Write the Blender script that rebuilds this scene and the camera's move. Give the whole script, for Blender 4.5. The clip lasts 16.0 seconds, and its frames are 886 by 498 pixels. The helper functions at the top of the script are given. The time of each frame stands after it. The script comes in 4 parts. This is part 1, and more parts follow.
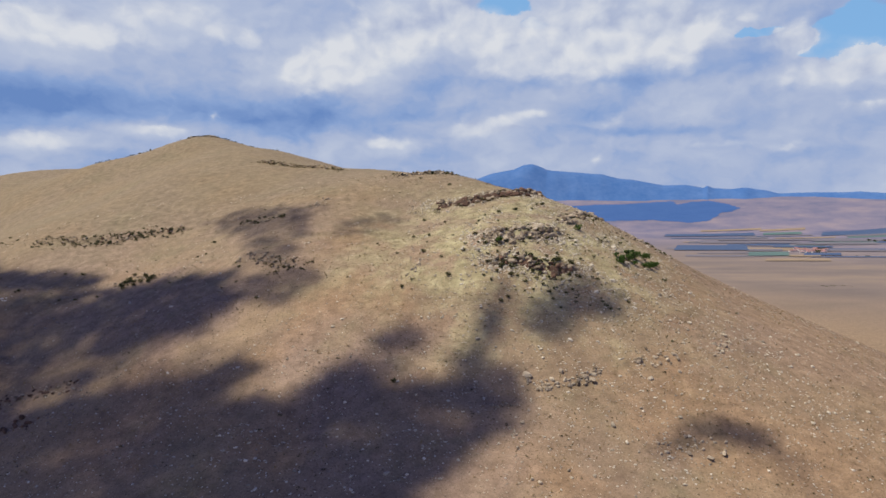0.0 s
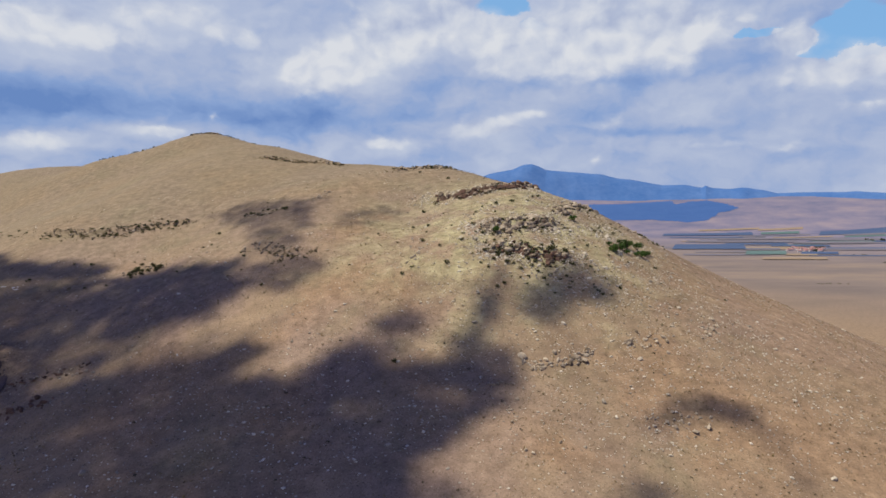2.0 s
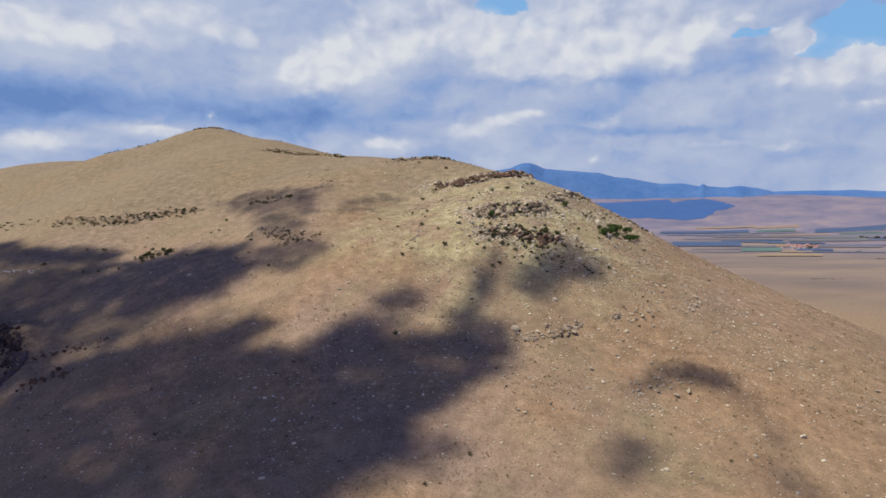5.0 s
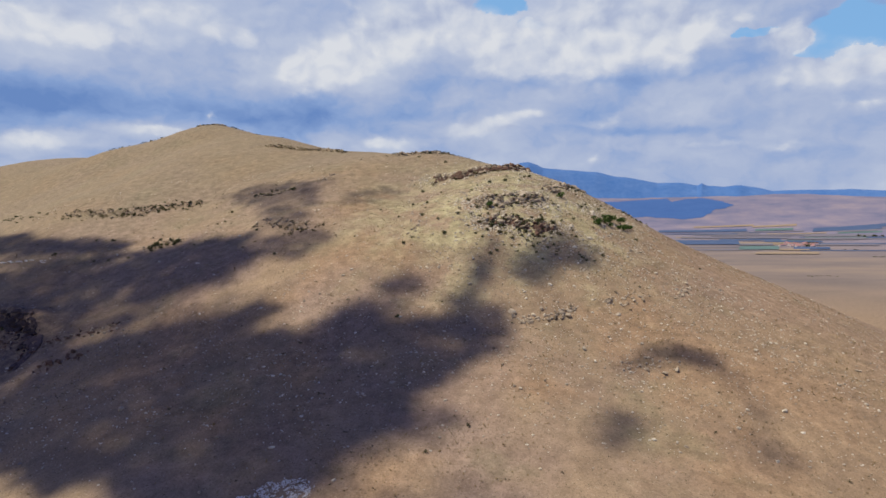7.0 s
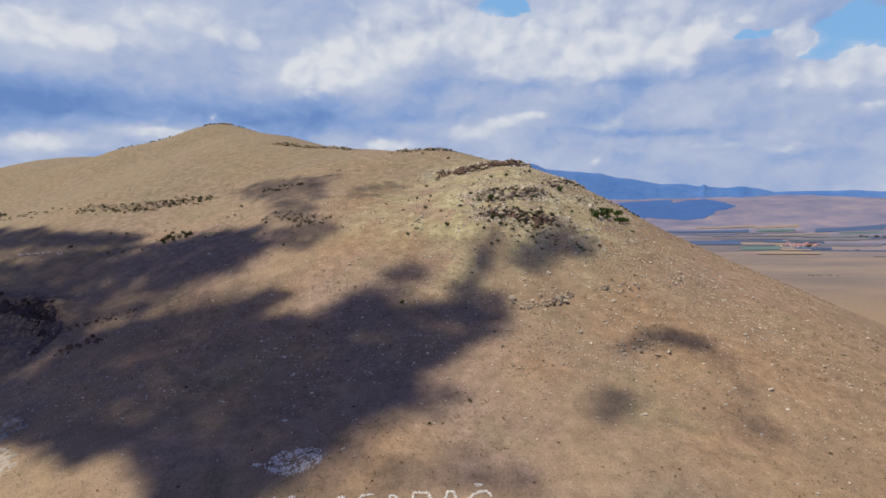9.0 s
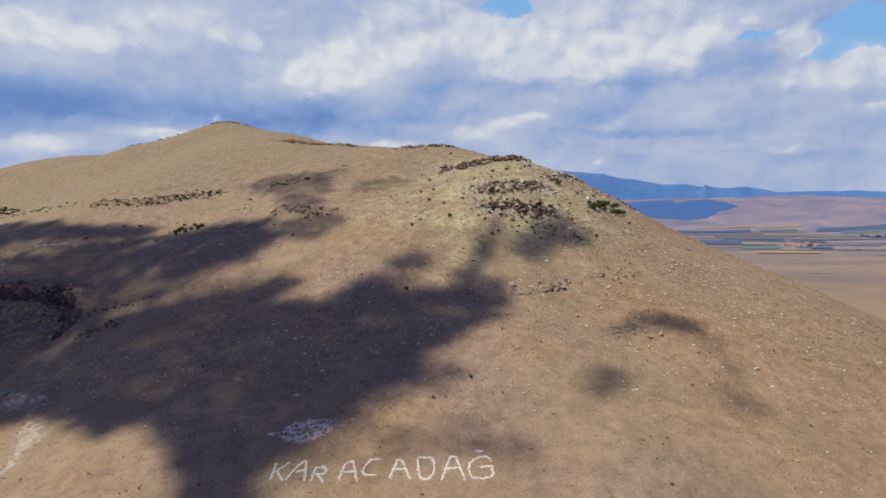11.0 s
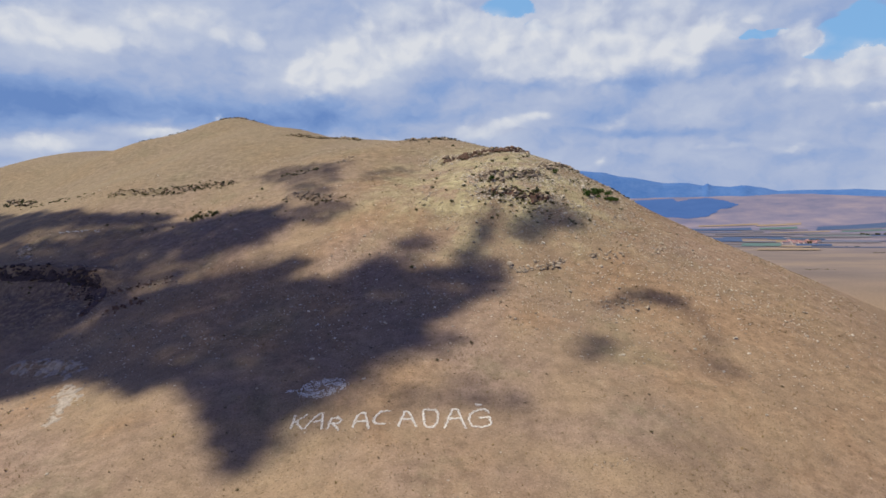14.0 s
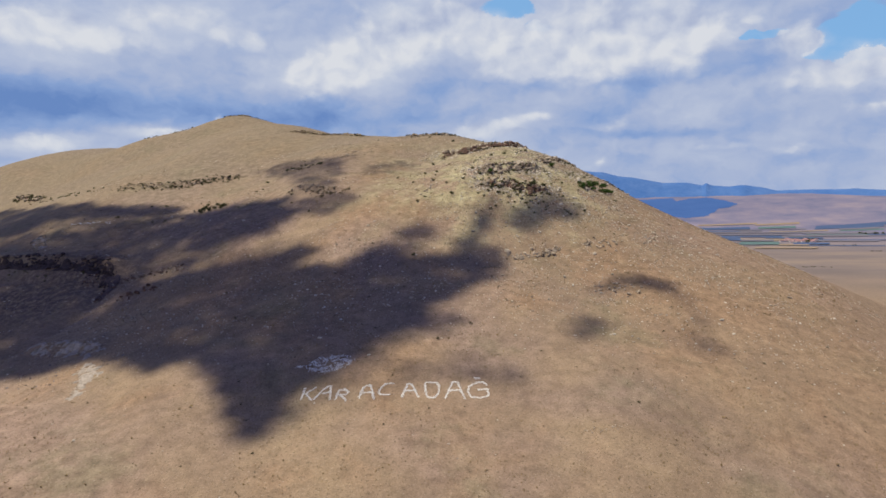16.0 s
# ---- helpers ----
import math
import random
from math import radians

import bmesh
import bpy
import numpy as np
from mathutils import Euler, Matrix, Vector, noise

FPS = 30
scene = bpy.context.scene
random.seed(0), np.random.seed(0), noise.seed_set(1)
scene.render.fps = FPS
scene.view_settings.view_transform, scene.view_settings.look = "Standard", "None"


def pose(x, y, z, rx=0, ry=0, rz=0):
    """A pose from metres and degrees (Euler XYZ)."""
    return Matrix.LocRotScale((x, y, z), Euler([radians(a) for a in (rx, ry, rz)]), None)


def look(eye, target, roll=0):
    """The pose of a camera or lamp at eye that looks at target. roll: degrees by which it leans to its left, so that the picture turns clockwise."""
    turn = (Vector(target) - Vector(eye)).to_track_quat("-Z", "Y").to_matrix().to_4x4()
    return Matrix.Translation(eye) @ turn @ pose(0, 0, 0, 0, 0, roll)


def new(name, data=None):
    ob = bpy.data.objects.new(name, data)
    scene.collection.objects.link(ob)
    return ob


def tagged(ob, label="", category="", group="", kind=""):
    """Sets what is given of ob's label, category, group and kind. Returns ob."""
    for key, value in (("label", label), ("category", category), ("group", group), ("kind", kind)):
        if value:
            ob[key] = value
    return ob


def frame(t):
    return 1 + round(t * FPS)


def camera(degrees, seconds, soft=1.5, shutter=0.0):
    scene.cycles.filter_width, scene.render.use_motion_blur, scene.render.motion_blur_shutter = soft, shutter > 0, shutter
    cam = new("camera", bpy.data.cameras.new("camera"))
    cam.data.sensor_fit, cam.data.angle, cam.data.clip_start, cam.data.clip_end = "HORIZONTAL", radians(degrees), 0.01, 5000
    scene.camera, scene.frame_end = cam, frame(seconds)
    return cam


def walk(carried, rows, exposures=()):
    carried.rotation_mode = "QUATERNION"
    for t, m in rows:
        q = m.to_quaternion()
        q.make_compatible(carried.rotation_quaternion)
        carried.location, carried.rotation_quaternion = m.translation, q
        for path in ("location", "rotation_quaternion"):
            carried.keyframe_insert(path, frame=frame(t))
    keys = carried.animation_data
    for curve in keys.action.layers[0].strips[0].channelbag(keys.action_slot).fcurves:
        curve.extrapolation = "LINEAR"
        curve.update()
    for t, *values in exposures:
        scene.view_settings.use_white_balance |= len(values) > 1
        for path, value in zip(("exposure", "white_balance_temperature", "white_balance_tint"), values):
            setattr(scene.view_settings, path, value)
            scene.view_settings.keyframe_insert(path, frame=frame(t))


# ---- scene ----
cam = camera(70, 16.0, soft=1.6)
PATH = [
    (0, pose(0.00, 0.00, 193.00, 85.099, 0.000, -0.000)),
    (1, pose(0.18, -5.15, 190.82, 85.117, 0.000, -0.019)),
    (2, pose(0.27, -10.19, 188.63, 85.141, 0.000, -0.068)),
    (3, pose(0.31, -15.21, 186.44, 85.129, 0.000, -0.109)),
    (4, pose(0.29, -20.29, 184.24, 85.093, 0.000, -0.152)),
    (6.5, pose(0.12, -33.67, 178.77, 85.086, 0.000, -0.312)),
    (7, pose(0.07, -36.51, 177.68, 85.079, 0.000, -0.291)),
    (7.5, pose(0.02, -39.40, 176.58, 85.095, 0.000, -0.232)),
    (8, pose(-0.03, -42.36, 175.49, 85.167, 0.000, -0.164)),
    (9, pose(-0.12, -48.47, 173.31, 85.240, 0.000, -0.050)),
    (11.5, pose(-0.35, -64.72, 167.79, 85.326, 0.000, 0.206)),
    (12.5, pose(-0.42, -71.53, 165.54, 85.311, 0.000, 0.270)),
    (13.5, pose(-0.50, -78.42, 163.23, 85.292, 0.000, 0.330)),
    (14.5, pose(-0.57, -85.32, 160.86, 85.288, 0.000, 0.352)),
    (15.5, pose(-0.64, -92.14, 158.41, 85.308, 0.000, 0.362)),
    (16, pose(-0.68, -95.49, 157.15, 85.321, 0.000, 0.342)),
]
walk(cam, PATH)

# ---- light ----
SUN_EL, SUN_AZ = radians(64), radians(-88)   # azimuth clockwise from +y
SUN = Vector((math.sin(SUN_AZ) * math.cos(SUN_EL), math.cos(SUN_AZ) * math.cos(SUN_EL), math.sin(SUN_EL)))
sun_data = bpy.data.lights.new("sun", "SUN")
sun_data.energy, sun_data.angle, sun_data.color = 5.0, radians(0.53), (1.0, 0.90, 0.70)
sun = new("sun", sun_data)
sun.matrix_world = look(SUN * 1000, (0, 0, 0))


class Nodes:
    """A short hand for building node trees."""

    def __init__(self, tree):
        self.tree = tree
        tree.nodes.clear()

    def add(self, kind, props=None, **sockets):
        node = self.tree.nodes.new(kind)
        for key, value in (props or {}).items():
            setattr(node, key, value)
        for key, value in sockets.items():
            self.put(node, key.replace("_", " "), value)
        return node

    def put(self, node, key, value):
        socket = node.inputs[int(key[1:])] if key[0] == "i" and key[1:].isdigit() else node.inputs[key]
        if isinstance(value, bpy.types.NodeSocket):
            self.tree.links.new(value, socket)
        else:
            socket.default_value = value

    def math(self, op, a, b=0.0, c=0.0):
        return self.add("ShaderNodeMath", {"operation": op}, i0=a, i1=b, i2=c).outputs[0]

    def vec(self, op, a, b=(0, 0, 0)):
        return self.add("ShaderNodeVectorMath", {"operation": op}, i0=a, i1=b).outputs[0]

    def noise(self, vector, scale, detail=4.0, rough=0.55, warp=0.0):
        return self.add("ShaderNodeTexNoise", Vector=vector, Scale=scale, Detail=detail, Roughness=rough, Distortion=warp).outputs[0]

    def ramp(self, fac, *stops, ease="LINEAR"):
        node = self.add("ShaderNodeValToRGB", i0=fac)
        ramp = node.color_ramp
        ramp.interpolation = ease
        while len(ramp.elements) < len(stops):
            ramp.elements.new(1.0)
        for el, (place, colour) in zip(ramp.elements, stops):
            el.position = place
            el.color = (*colour, 1) if isinstance(colour, tuple) else (colour, colour, colour, 1)
        return node.outputs[0]

    def span(self, value, a, b, c=0.0, d=1.0):
        return self.add("ShaderNodeMapRange", {"interpolation_type": "SMOOTHSTEP"}, i0=value, i1=a, i2=b, i3=c, i4=d).outputs[0]

    def mix(self, fac, a, b, blend="MIX"):
        node = self.add("ShaderNodeMix", {"data_type": "RGBA", "blend_type": blend})
        for key, value in (("i0", fac), ("i6", a), ("i7", b)):
            if isinstance(value, tuple) and len(value) == 3:
                value = (*value, 1)
            self.put(node, key, value)
        return node.outputs[2]


STRETCH = 1.55   # clouds look flatter than wide
world = bpy.data.worlds.new("sky")
scene.world = world
world.use_nodes = True
W = Nodes(world.node_tree)
way = W.add("ShaderNodeTexCoord").outputs["Generated"]
axis = W.add("ShaderNodeSeparateXYZ", i0=way)
AZ = W.math("ARCTAN2", axis.outputs[0], axis.outputs[1])
EL = W.math("ARCSINE", axis.outputs[2])
flat = W.add("ShaderNodeCombineXYZ", i0=W.math("MULTIPLY", AZ, 1.0), i1=W.math("MULTIPLY", EL, STRETCH), i2=0.37).outputs[0]
warp = W.add("ShaderNodeTexNoise", Vector=flat, Scale=6.0, Detail=4.0).outputs[1]
bent = W.vec("ADD", flat, W.vec("MULTIPLY", W.vec("SUBTRACT", warp, (0.5, 0.5, 0.5)), (0.07, 0.07, 0)))
crisp = W.add("ShaderNodeTexNoise", Vector=flat, Scale=24.0, Detail=6.0, Roughness=0.62).outputs[1]
bent = W.vec("ADD", bent, W.vec("MULTIPLY", W.vec("SUBTRACT", crisp, (0.5, 0.5, 0.5)), (0.035, 0.035, 0)))
bent_axis = W.add("ShaderNodeSeparateXYZ", i0=bent)


def blob(px, py, rx, ry, value):
    """A soft mass of the cloud deck: azimuth, elevation and their radii in thousandths of a radian."""
    a = W.math("DIVIDE", W.math("SUBTRACT", bent_axis.outputs[0], px / 1000), rx / 1000)
    e = W.math("DIVIDE", W.math("SUBTRACT", bent_axis.outputs[1], STRETCH * py / 1000), STRETCH * ry / 1000)
    r = W.math("ADD", W.math("MULTIPLY", a, a), W.math("MULTIPLY", e, e))
    return W.math("MULTIPLY", W.math("EXPONENT", W.math("MULTIPLY", r, -1.0)), value)


def total(parts):
    out = parts[0]
    for other in parts[1:]:
        out = W.math("ADD", out, other)
    return out


MASSES = [(-540, 245, 260, 50, 0.16), (-300, 190, 120, 26, 0.12), (-128, 206, 60, 30, 0.26), (-57, 255, 60, 32, 0.26), (92, 242, 60, 36, 0.40),
          (233, 240, 85, 48, 0.44), (350, 232, 90, 34, 0.24), (190, 172, 150, 15, -0.30), (400, 200, 110, 22, -0.10), (400, 172, 120, 15, -0.12), (41, 89, 42, 20, 0.22),
          (-75, 70, 48, 14, 0.22), (-431, 87, 46, 12, 0.40), (-590, 64, 80, 14, 0.30), (-342, 112, 11, 10, 0.22), (-540, 126, 280, 28, -0.50),
          (-190, 114, 130, 24, -0.34), (-30, 128, 60, 9, -0.14), (316, 97, 120, 9, -0.22), (520, 118, 90, 10, -0.08), (557, 162, 110, 22, 0.12),
          (300, 45, 320, 22, 0.05), (-330, 215, 130, 20, -0.06)]
GAPS = [(90, 281, 49, 18, 1.15), (146, 257, 27, 11, 0.9), (579, 212, 55, 36, 1.25), (450, 226, 37, 7, 0.9), (523, 190, 27, 7, 0.7), (60, 335, 60, 30, 0.8)]
billow = W.noise(bent, 5.0, 7.0, 0.52, 0.1)
fine = W.noise(bent, 16.0, 6.0, 0.58)


def relief(scale, dx, dy):
    """Light from above left on heaped cloud: denser below than above."""
    moved = W.vec("ADD", bent, (dx, dy, 0))
    return W.math("SUBTRACT", W.noise(bent, scale, 6.0, 0.52, 0.0), W.noise(moved, scale, 6.0, 0.52, 0.0))


bulge = W.math("ADD", W.math("MULTIPLY", relief(4.6, -0.03, 0.05), 1.0), W.math("MULTIPLY", relief(13.0, -0.010, 0.018), 0.55))
deck = total([blob(*m) for m in MASSES] + [W.math("MULTIPLY", W.math("SUBTRACT", billow, 0.5), 0.42), bulge,
             W.math("MULTIPLY", W.math("SUBTRACT", fine, 0.5), 0.12)])
deck = W.math("ADD", deck, 0.585)
shape = W.ramp(deck, (0.10, (0.14, 0.25, 0.53)), (0.34, (0.245, 0.360, 0.625)), (0.56, (0.385, 0.46, 0.650)), (0.78, (0.49, 0.55, 0.695)),
               (1.0, (0.58, 0.63, 0.73)))
gap = W.span(total([blob(*g) for g in GAPS] + [W.math("MULTIPLY", W.math("SUBTRACT", billow, 0.5), -0.8), W.math("MULTIPLY", W.math("SUBTRACT", fine, 0.5), -0.7)]), 0.50, 0.66)
blue = W.add("ShaderNodeTexSky", {"sky_type": "NISHITA", "sun_disc": False, "sun_elevation": SUN_EL, "sun_rotation": SUN_AZ,
                                  "altitude": 1200.0}).outputs[0]
blue = W.mix(1.0, blue, (0.085, 0.085, 0.085), "MULTIPLY")
clear = W.mix(0.75, blue, (0.24, 0.50, 0.86))
low = W.mix(gap, shape, clear)
# heaped cumulus with clear edges
HEAPS = [(104, 222, 71, 45, 1.25), (226, 238, 76, 58, 1.35), (331, 230, 54, 43, 1.1), (381, 242, 45, 22, 0.8), (-70, 241, 76, 37, 1.1), (-148, 205, 62, 29, 1.0), (-208, 178, 49, 25, 1.0), (8, 264, 40, 29, 1.1), (489, 208, 49, 21, 0.8), (556, 163, 58, 23, 0.8),
         (596, 176, 36, 21, 0.9), (464, 152, 80, 18, 0.5), (43, 98, 45, 18, 1.0), (144, 122, 29, 9, 0.7), (96, 106, 27, 12, 0.8), (226, 52, 14, 7, 0.45), (-423, 88, 49, 9, 1.0), (-576, 69, 54, 14, 0.95), (-80, 84, 43, 12, 0.9),
         (-339, 112, 9, 9, 0.8), (-522, 212, 107, 27, 0.8), (-395, 255, 98, 21, 0.8), (-559, 231, 62, 21, 0.7), (-297, 225, 62, 20, 0.6), (258, 111, 54, 11, 0.5), (515, 65, 45, 8, 0.6), (577, 115, 45, 11, 0.6), (409, 74, 45, 7, 0.5)]
round_flat = W.add("ShaderNodeCombineXYZ", i0=AZ, i1=W.math("MULTIPLY", EL, 1.15), i2=0.8).outputs[0]
swirl = W.add("ShaderNodeTexNoise", Vector=round_flat, Scale=14.0, Detail=3.0).outputs[1]
curl = W.vec("ADD", round_flat, W.vec("MULTIPLY", W.vec("SUBTRACT", swirl, (0.5, 0.5, 0.5)), (0.05, 0.05, 0)))


def heaped(dx, dy):
    """Round heads in two sizes."""
    at = W.vec("ADD", curl, (dx, dy, 0))
    big = W.add("ShaderNodeTexVoronoi", {"feature": "SMOOTH_F1"}, Vector=at, Scale=17.0, Smoothness=0.45).outputs["Distance"]
    small = W.add("ShaderNodeTexVoronoi", {"feature": "SMOOTH_F1"}, Vector=at, Scale=43.0, Smoothness=0.4).outputs["Distance"]
    return W.math("ADD", W.math("MULTIPLY", W.math("SUBTRACT", 0.45, big), 0.42), W.math("ADD", W.math("MULTIPLY", W.math("SUBTRACT", 0.45, small), 0.18),
                  W.math("MULTIPLY", W.math("SUBTRACT", W.noise(at, 10.0, 8.0, 0.54), 0.5), 1.25)))


body = heaped(0.0, 0.0)
heap = total([blob(*h) for h in HEAPS] + [body])
lit = W.math("ADD", 0.62, W.math("ADD", W.math("MULTIPLY", W.math("SUBTRACT", body, heaped(-0.012, 0.020)), 1.3), W.math("MULTIPLY", bulge, 0.7)))
white = W.ramp(lit, (0.20, (0.40, 0.46, 0.63)), (0.52, (0.56, 0.605, 0.715)), (0.82, (0.71, 0.73, 0.775)))
soft = W.math("MULTIPLY", W.span(heap, 0.18, 0.98), 0.90)
edge = W.math("MULTIPLY", W.span(heap, 0.46, 0.60), W.math("ADD", 0.10, W.math("MULTIPLY", gap, 0.75)))
low = W.mix(W.math("MINIMUM", W.math("ADD", soft, edge), 0.92), low, white)
high = W.mix(W.math("MULTIPLY", W.span(billow, 0.54, 0.72), 0.25), W.mix(1.0, blue, (0.56, 0.555, 1.03), "MULTIPLY"), (0.36, 0.40, 0.56))
sky = W.mix(W.span(EL, 0.32, 0.50), low, high)
background = W.add("ShaderNodeBackground", i0=sky, i1=1.0)
W.add("ShaderNodeOutputWorld", i0=background.outputs[0])

# ---- materials ----
def material(name, rough=0.9):
    """A new principled material, with its node helper and shader."""
    m = bpy.data.materials.new(name)
    m.use_nodes = True
    n = Nodes(m.node_tree)
    shader = n.add("ShaderNodeBsdfPrincipled", Roughness=rough)
    shader.inputs["Specular IOR Level"].default_value = 0.2
    n.add("ShaderNodeOutputMaterial", i0=shader.outputs[0])
    return m, n, shader


def bump(n, shader, height, strength=0.5, distance=0.1):
    n.put(shader, "Normal", n.add("ShaderNodeBump", Strength=strength, Distance=distance, Height=height).outputs[0])


def mottled(name, dark, light, scale, rough=0.9, relief=0.3, distance=0.05, per_object=0.0):
    """A two-scale mottled surface between two colours."""
    m, n, s = material(name, rough)
    at = n.add("ShaderNodeTexCoord").outputs["Object"]
    big, small = n.noise(at, scale, 5.0, 0.6), n.noise(at, scale * 6.3, 4.0, 0.6)
    mixed = n.math("ADD", n.math("MULTIPLY", big, 0.6), n.math("MULTIPLY", small, 0.4))
    if per_object:
        chance = n.add("ShaderNodeObjectInfo").outputs["Random"]
        mixed = n.math("ADD", mixed, n.math("MULTIPLY", n.math("SUBTRACT", chance, 0.5), per_object))
    n.put(s, "Base Color", n.ramp(mixed, (0.32, dark), (0.68, light)))
    bump(n, s, small, relief, distance)
    return m


def island(name, *colours, rough=0.95, scale=3.0):
    """For joined pieces: each piece takes its own tone between the colours."""
    m, n, s = material(name, rough)
    chance = n.add("ShaderNodeNewGeometry").outputs["Random Per Island"]
    at = n.add("ShaderNodeTexCoord").outputs["Object"]
    tone = n.math("ADD", n.math("MULTIPLY", chance, 0.8), n.math("MULTIPLY", n.noise(at, scale, 3.0), 0.2))
    steps = [(k / max(1, len(colours) - 1), c) for k, c in enumerate(colours)]
    n.put(s, "Base Color", n.ramp(tone, *steps))
    return m


def ground_material():
    m, n, s = material("dry_steppe", 0.95)
    at = n.add("ShaderNodeTexCoord").outputs["Object"]
    axis = n.add("ShaderNodeSeparateXYZ", i0=at)
    flat = n.add("ShaderNodeCombineXYZ", i0=axis.outputs[0], i1=axis.outputs[1], i2=0.0).outputs[0]
    far = n.add("ShaderNodeVectorMath", {"operation": "LENGTH"}, i0=flat).outputs["Value"]
    huge, large = n.noise(flat, 0.009, 4.0, 0.6, 0.4), n.noise(flat, 0.035, 5.0, 0.62, 0.3)
    mid, small = n.noise(at, 0.22, 5.0, 0.65), n.noise(at, 1.4, 4.0, 0.7)
    straw = n.ramp(large, (0.30, (0.200, 0.144, 0.100)), (0.50, (0.254, 0.186, 0.125)), (0.72, (0.300, 0.224, 0.144)))
    rust = n.ramp(mid, (0.3, (0.222, 0.144, 0.090)), (0.7, (0.312, 0.211, 0.132)))
    straw = n.mix(n.math("MULTIPLY", n.span(n.noise(flat, 0.016, 5.0, 0.6, 0.6), 0.46, 0.62), 0.8), straw, rust)
    earth = n.ramp(mid, (0.3, (0.205, 0.146, 0.118)), (0.7, (0.275, 0.204, 0.168)))
    turf = n.mix(n.math("MULTIPLY", n.span(huge, 0.42, 0.62), 0.75), straw, earth)
    olive = n.ramp(mid, (0.3, (0.135, 0.122, 0.074)), (0.7, (0.235, 0.205, 0.128)))
    turf = n.mix(n.math("MULTIPLY", n.span(n.noise(flat, 0.021, 6.0, 0.68), 0.50, 0.68), 0.55), turf, olive)
    # grey-green stony turf round the rocky spur
    spur = n.vec("MULTIPLY", n.vec("SUBTRACT", flat, (35, 305, 0)), (0.0105, 0.0105, 0))
    near = n.add("ShaderNodeVectorMath", {"operation": "LENGTH"}, i0=spur).outputs["Value"]
    lichen = n.ramp(mid, (0.3, (0.215, 0.200, 0.115)), (0.52, (0.345, 0.318, 0.184)), (0.72, (0.47, 0.445, 0.285)))
    rocky = n.math("MULTIPLY", n.span(n.math("SUBTRACT", near, n.math("MULTIPLY", large, 1.2)), 0.5, -0.3), n.span(n.noise(flat, 0.06, 5.0, 0.7), 0.36, 0.60))
    turf = n.mix(n.math("MULTIPLY", rocky, 0.85), turf, lichen)
    # paler olive grass on the upper hill
    upper = n.math("MULTIPLY", n.span(n.math("ADD", axis.outputs[1], n.math("MULTIPLY", large, 160.0)), 330.0, 520.0), 0.65)
    turf = n.mix(upper, turf, n.ramp(mid, (0.3, (0.152, 0.127, 0.085)), (0.7, (0.226, 0.188, 0.126))))
    # ruddier dry grass on the east flank
    ruddy = n.math("MULTIPLY", n.span(n.math("ADD", axis.outputs[0], n.math("MULTIPLY", large, 120.0)), 120.0, 220.0), 0.6)
    turf = n.mix(ruddy, turf, n.ramp(mid, (0.3, (0.225, 0.150, 0.096)), (0.7, (0.320, 0.222, 0.142))))
    # darker bare soil and withered patches; round the gully also painted-in shade
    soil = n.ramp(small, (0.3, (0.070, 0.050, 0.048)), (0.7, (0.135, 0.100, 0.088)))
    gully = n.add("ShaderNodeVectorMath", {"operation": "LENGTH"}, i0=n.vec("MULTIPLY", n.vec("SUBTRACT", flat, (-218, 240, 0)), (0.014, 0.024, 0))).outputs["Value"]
    bare_and_shade = n.math("ADD", n.math("MULTIPLY", n.span(gully, 1.2, 0.15), 1.0), n.math("MULTIPLY", n.span(n.noise(flat, 0.085, 6.0, 0.72), 0.58, 0.72), 0.30))
    bare_and_shade = n.math("MULTIPLY", bare_and_shade, n.span(n.noise(flat, 0.30, 5.0, 0.7), 0.38, 0.58), 0.0)
    turf = n.mix(n.math("MINIMUM", bare_and_shade, 0.9), turf, soil)
    grain = n.ramp(n.math("ADD", n.math("MULTIPLY", mid, 0.45), n.math("MULTIPLY", small, 0.55)), (0.30, 0.66), (0.5, 1.02), (0.70, 1.36))
    turf = n.mix(1.0, turf, grain, "MULTIPLY")
    grit, tufts = n.noise(at, 2.1, 3.0, 0.6), n.noise(n.vec("ADD", at, (37.0, 11.0, 5.0)), 1.5, 3.0, 0.6)
    turf = n.mix(n.math("MULTIPLY", n.span(grit, 0.60, 0.70), 0.55), turf, (0.40, 0.34, 0.27))
    turf = n.mix(n.math("MULTIPLY", n.span(tufts, 0.58, 0.69), 0.70), turf, (0.085, 0.068, 0.045))
    # open plain and upland beyond the hill; haze painted as mauve-blue growing with distance
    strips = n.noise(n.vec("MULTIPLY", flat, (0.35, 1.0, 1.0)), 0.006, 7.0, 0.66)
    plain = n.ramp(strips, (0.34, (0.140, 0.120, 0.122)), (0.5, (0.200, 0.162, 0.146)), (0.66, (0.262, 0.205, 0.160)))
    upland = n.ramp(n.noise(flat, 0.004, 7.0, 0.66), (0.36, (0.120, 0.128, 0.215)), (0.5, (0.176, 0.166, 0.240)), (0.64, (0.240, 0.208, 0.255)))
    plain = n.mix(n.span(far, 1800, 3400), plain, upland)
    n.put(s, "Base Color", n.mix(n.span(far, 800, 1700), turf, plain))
    bump(n, s, n.math("ADD", mid, n.math("MULTIPLY", small, 0.35)), 0.32, 0.4)
    return m


GROUND = ground_material()
WHITEWASH = mottled("whitewashed_stone", (0.50, 0.48, 0.45), (0.84, 0.83, 0.80), 1.5, 0.9, 0.4)


def vapour_material(name, alpha):
    """White vapour that lets part of the light through."""
    m, n, s = material(name, 1.0)
    n.put(s, "Base Color", (0.84, 0.84, 0.86, 1))
    n.put(s, "Alpha", alpha)
    return m


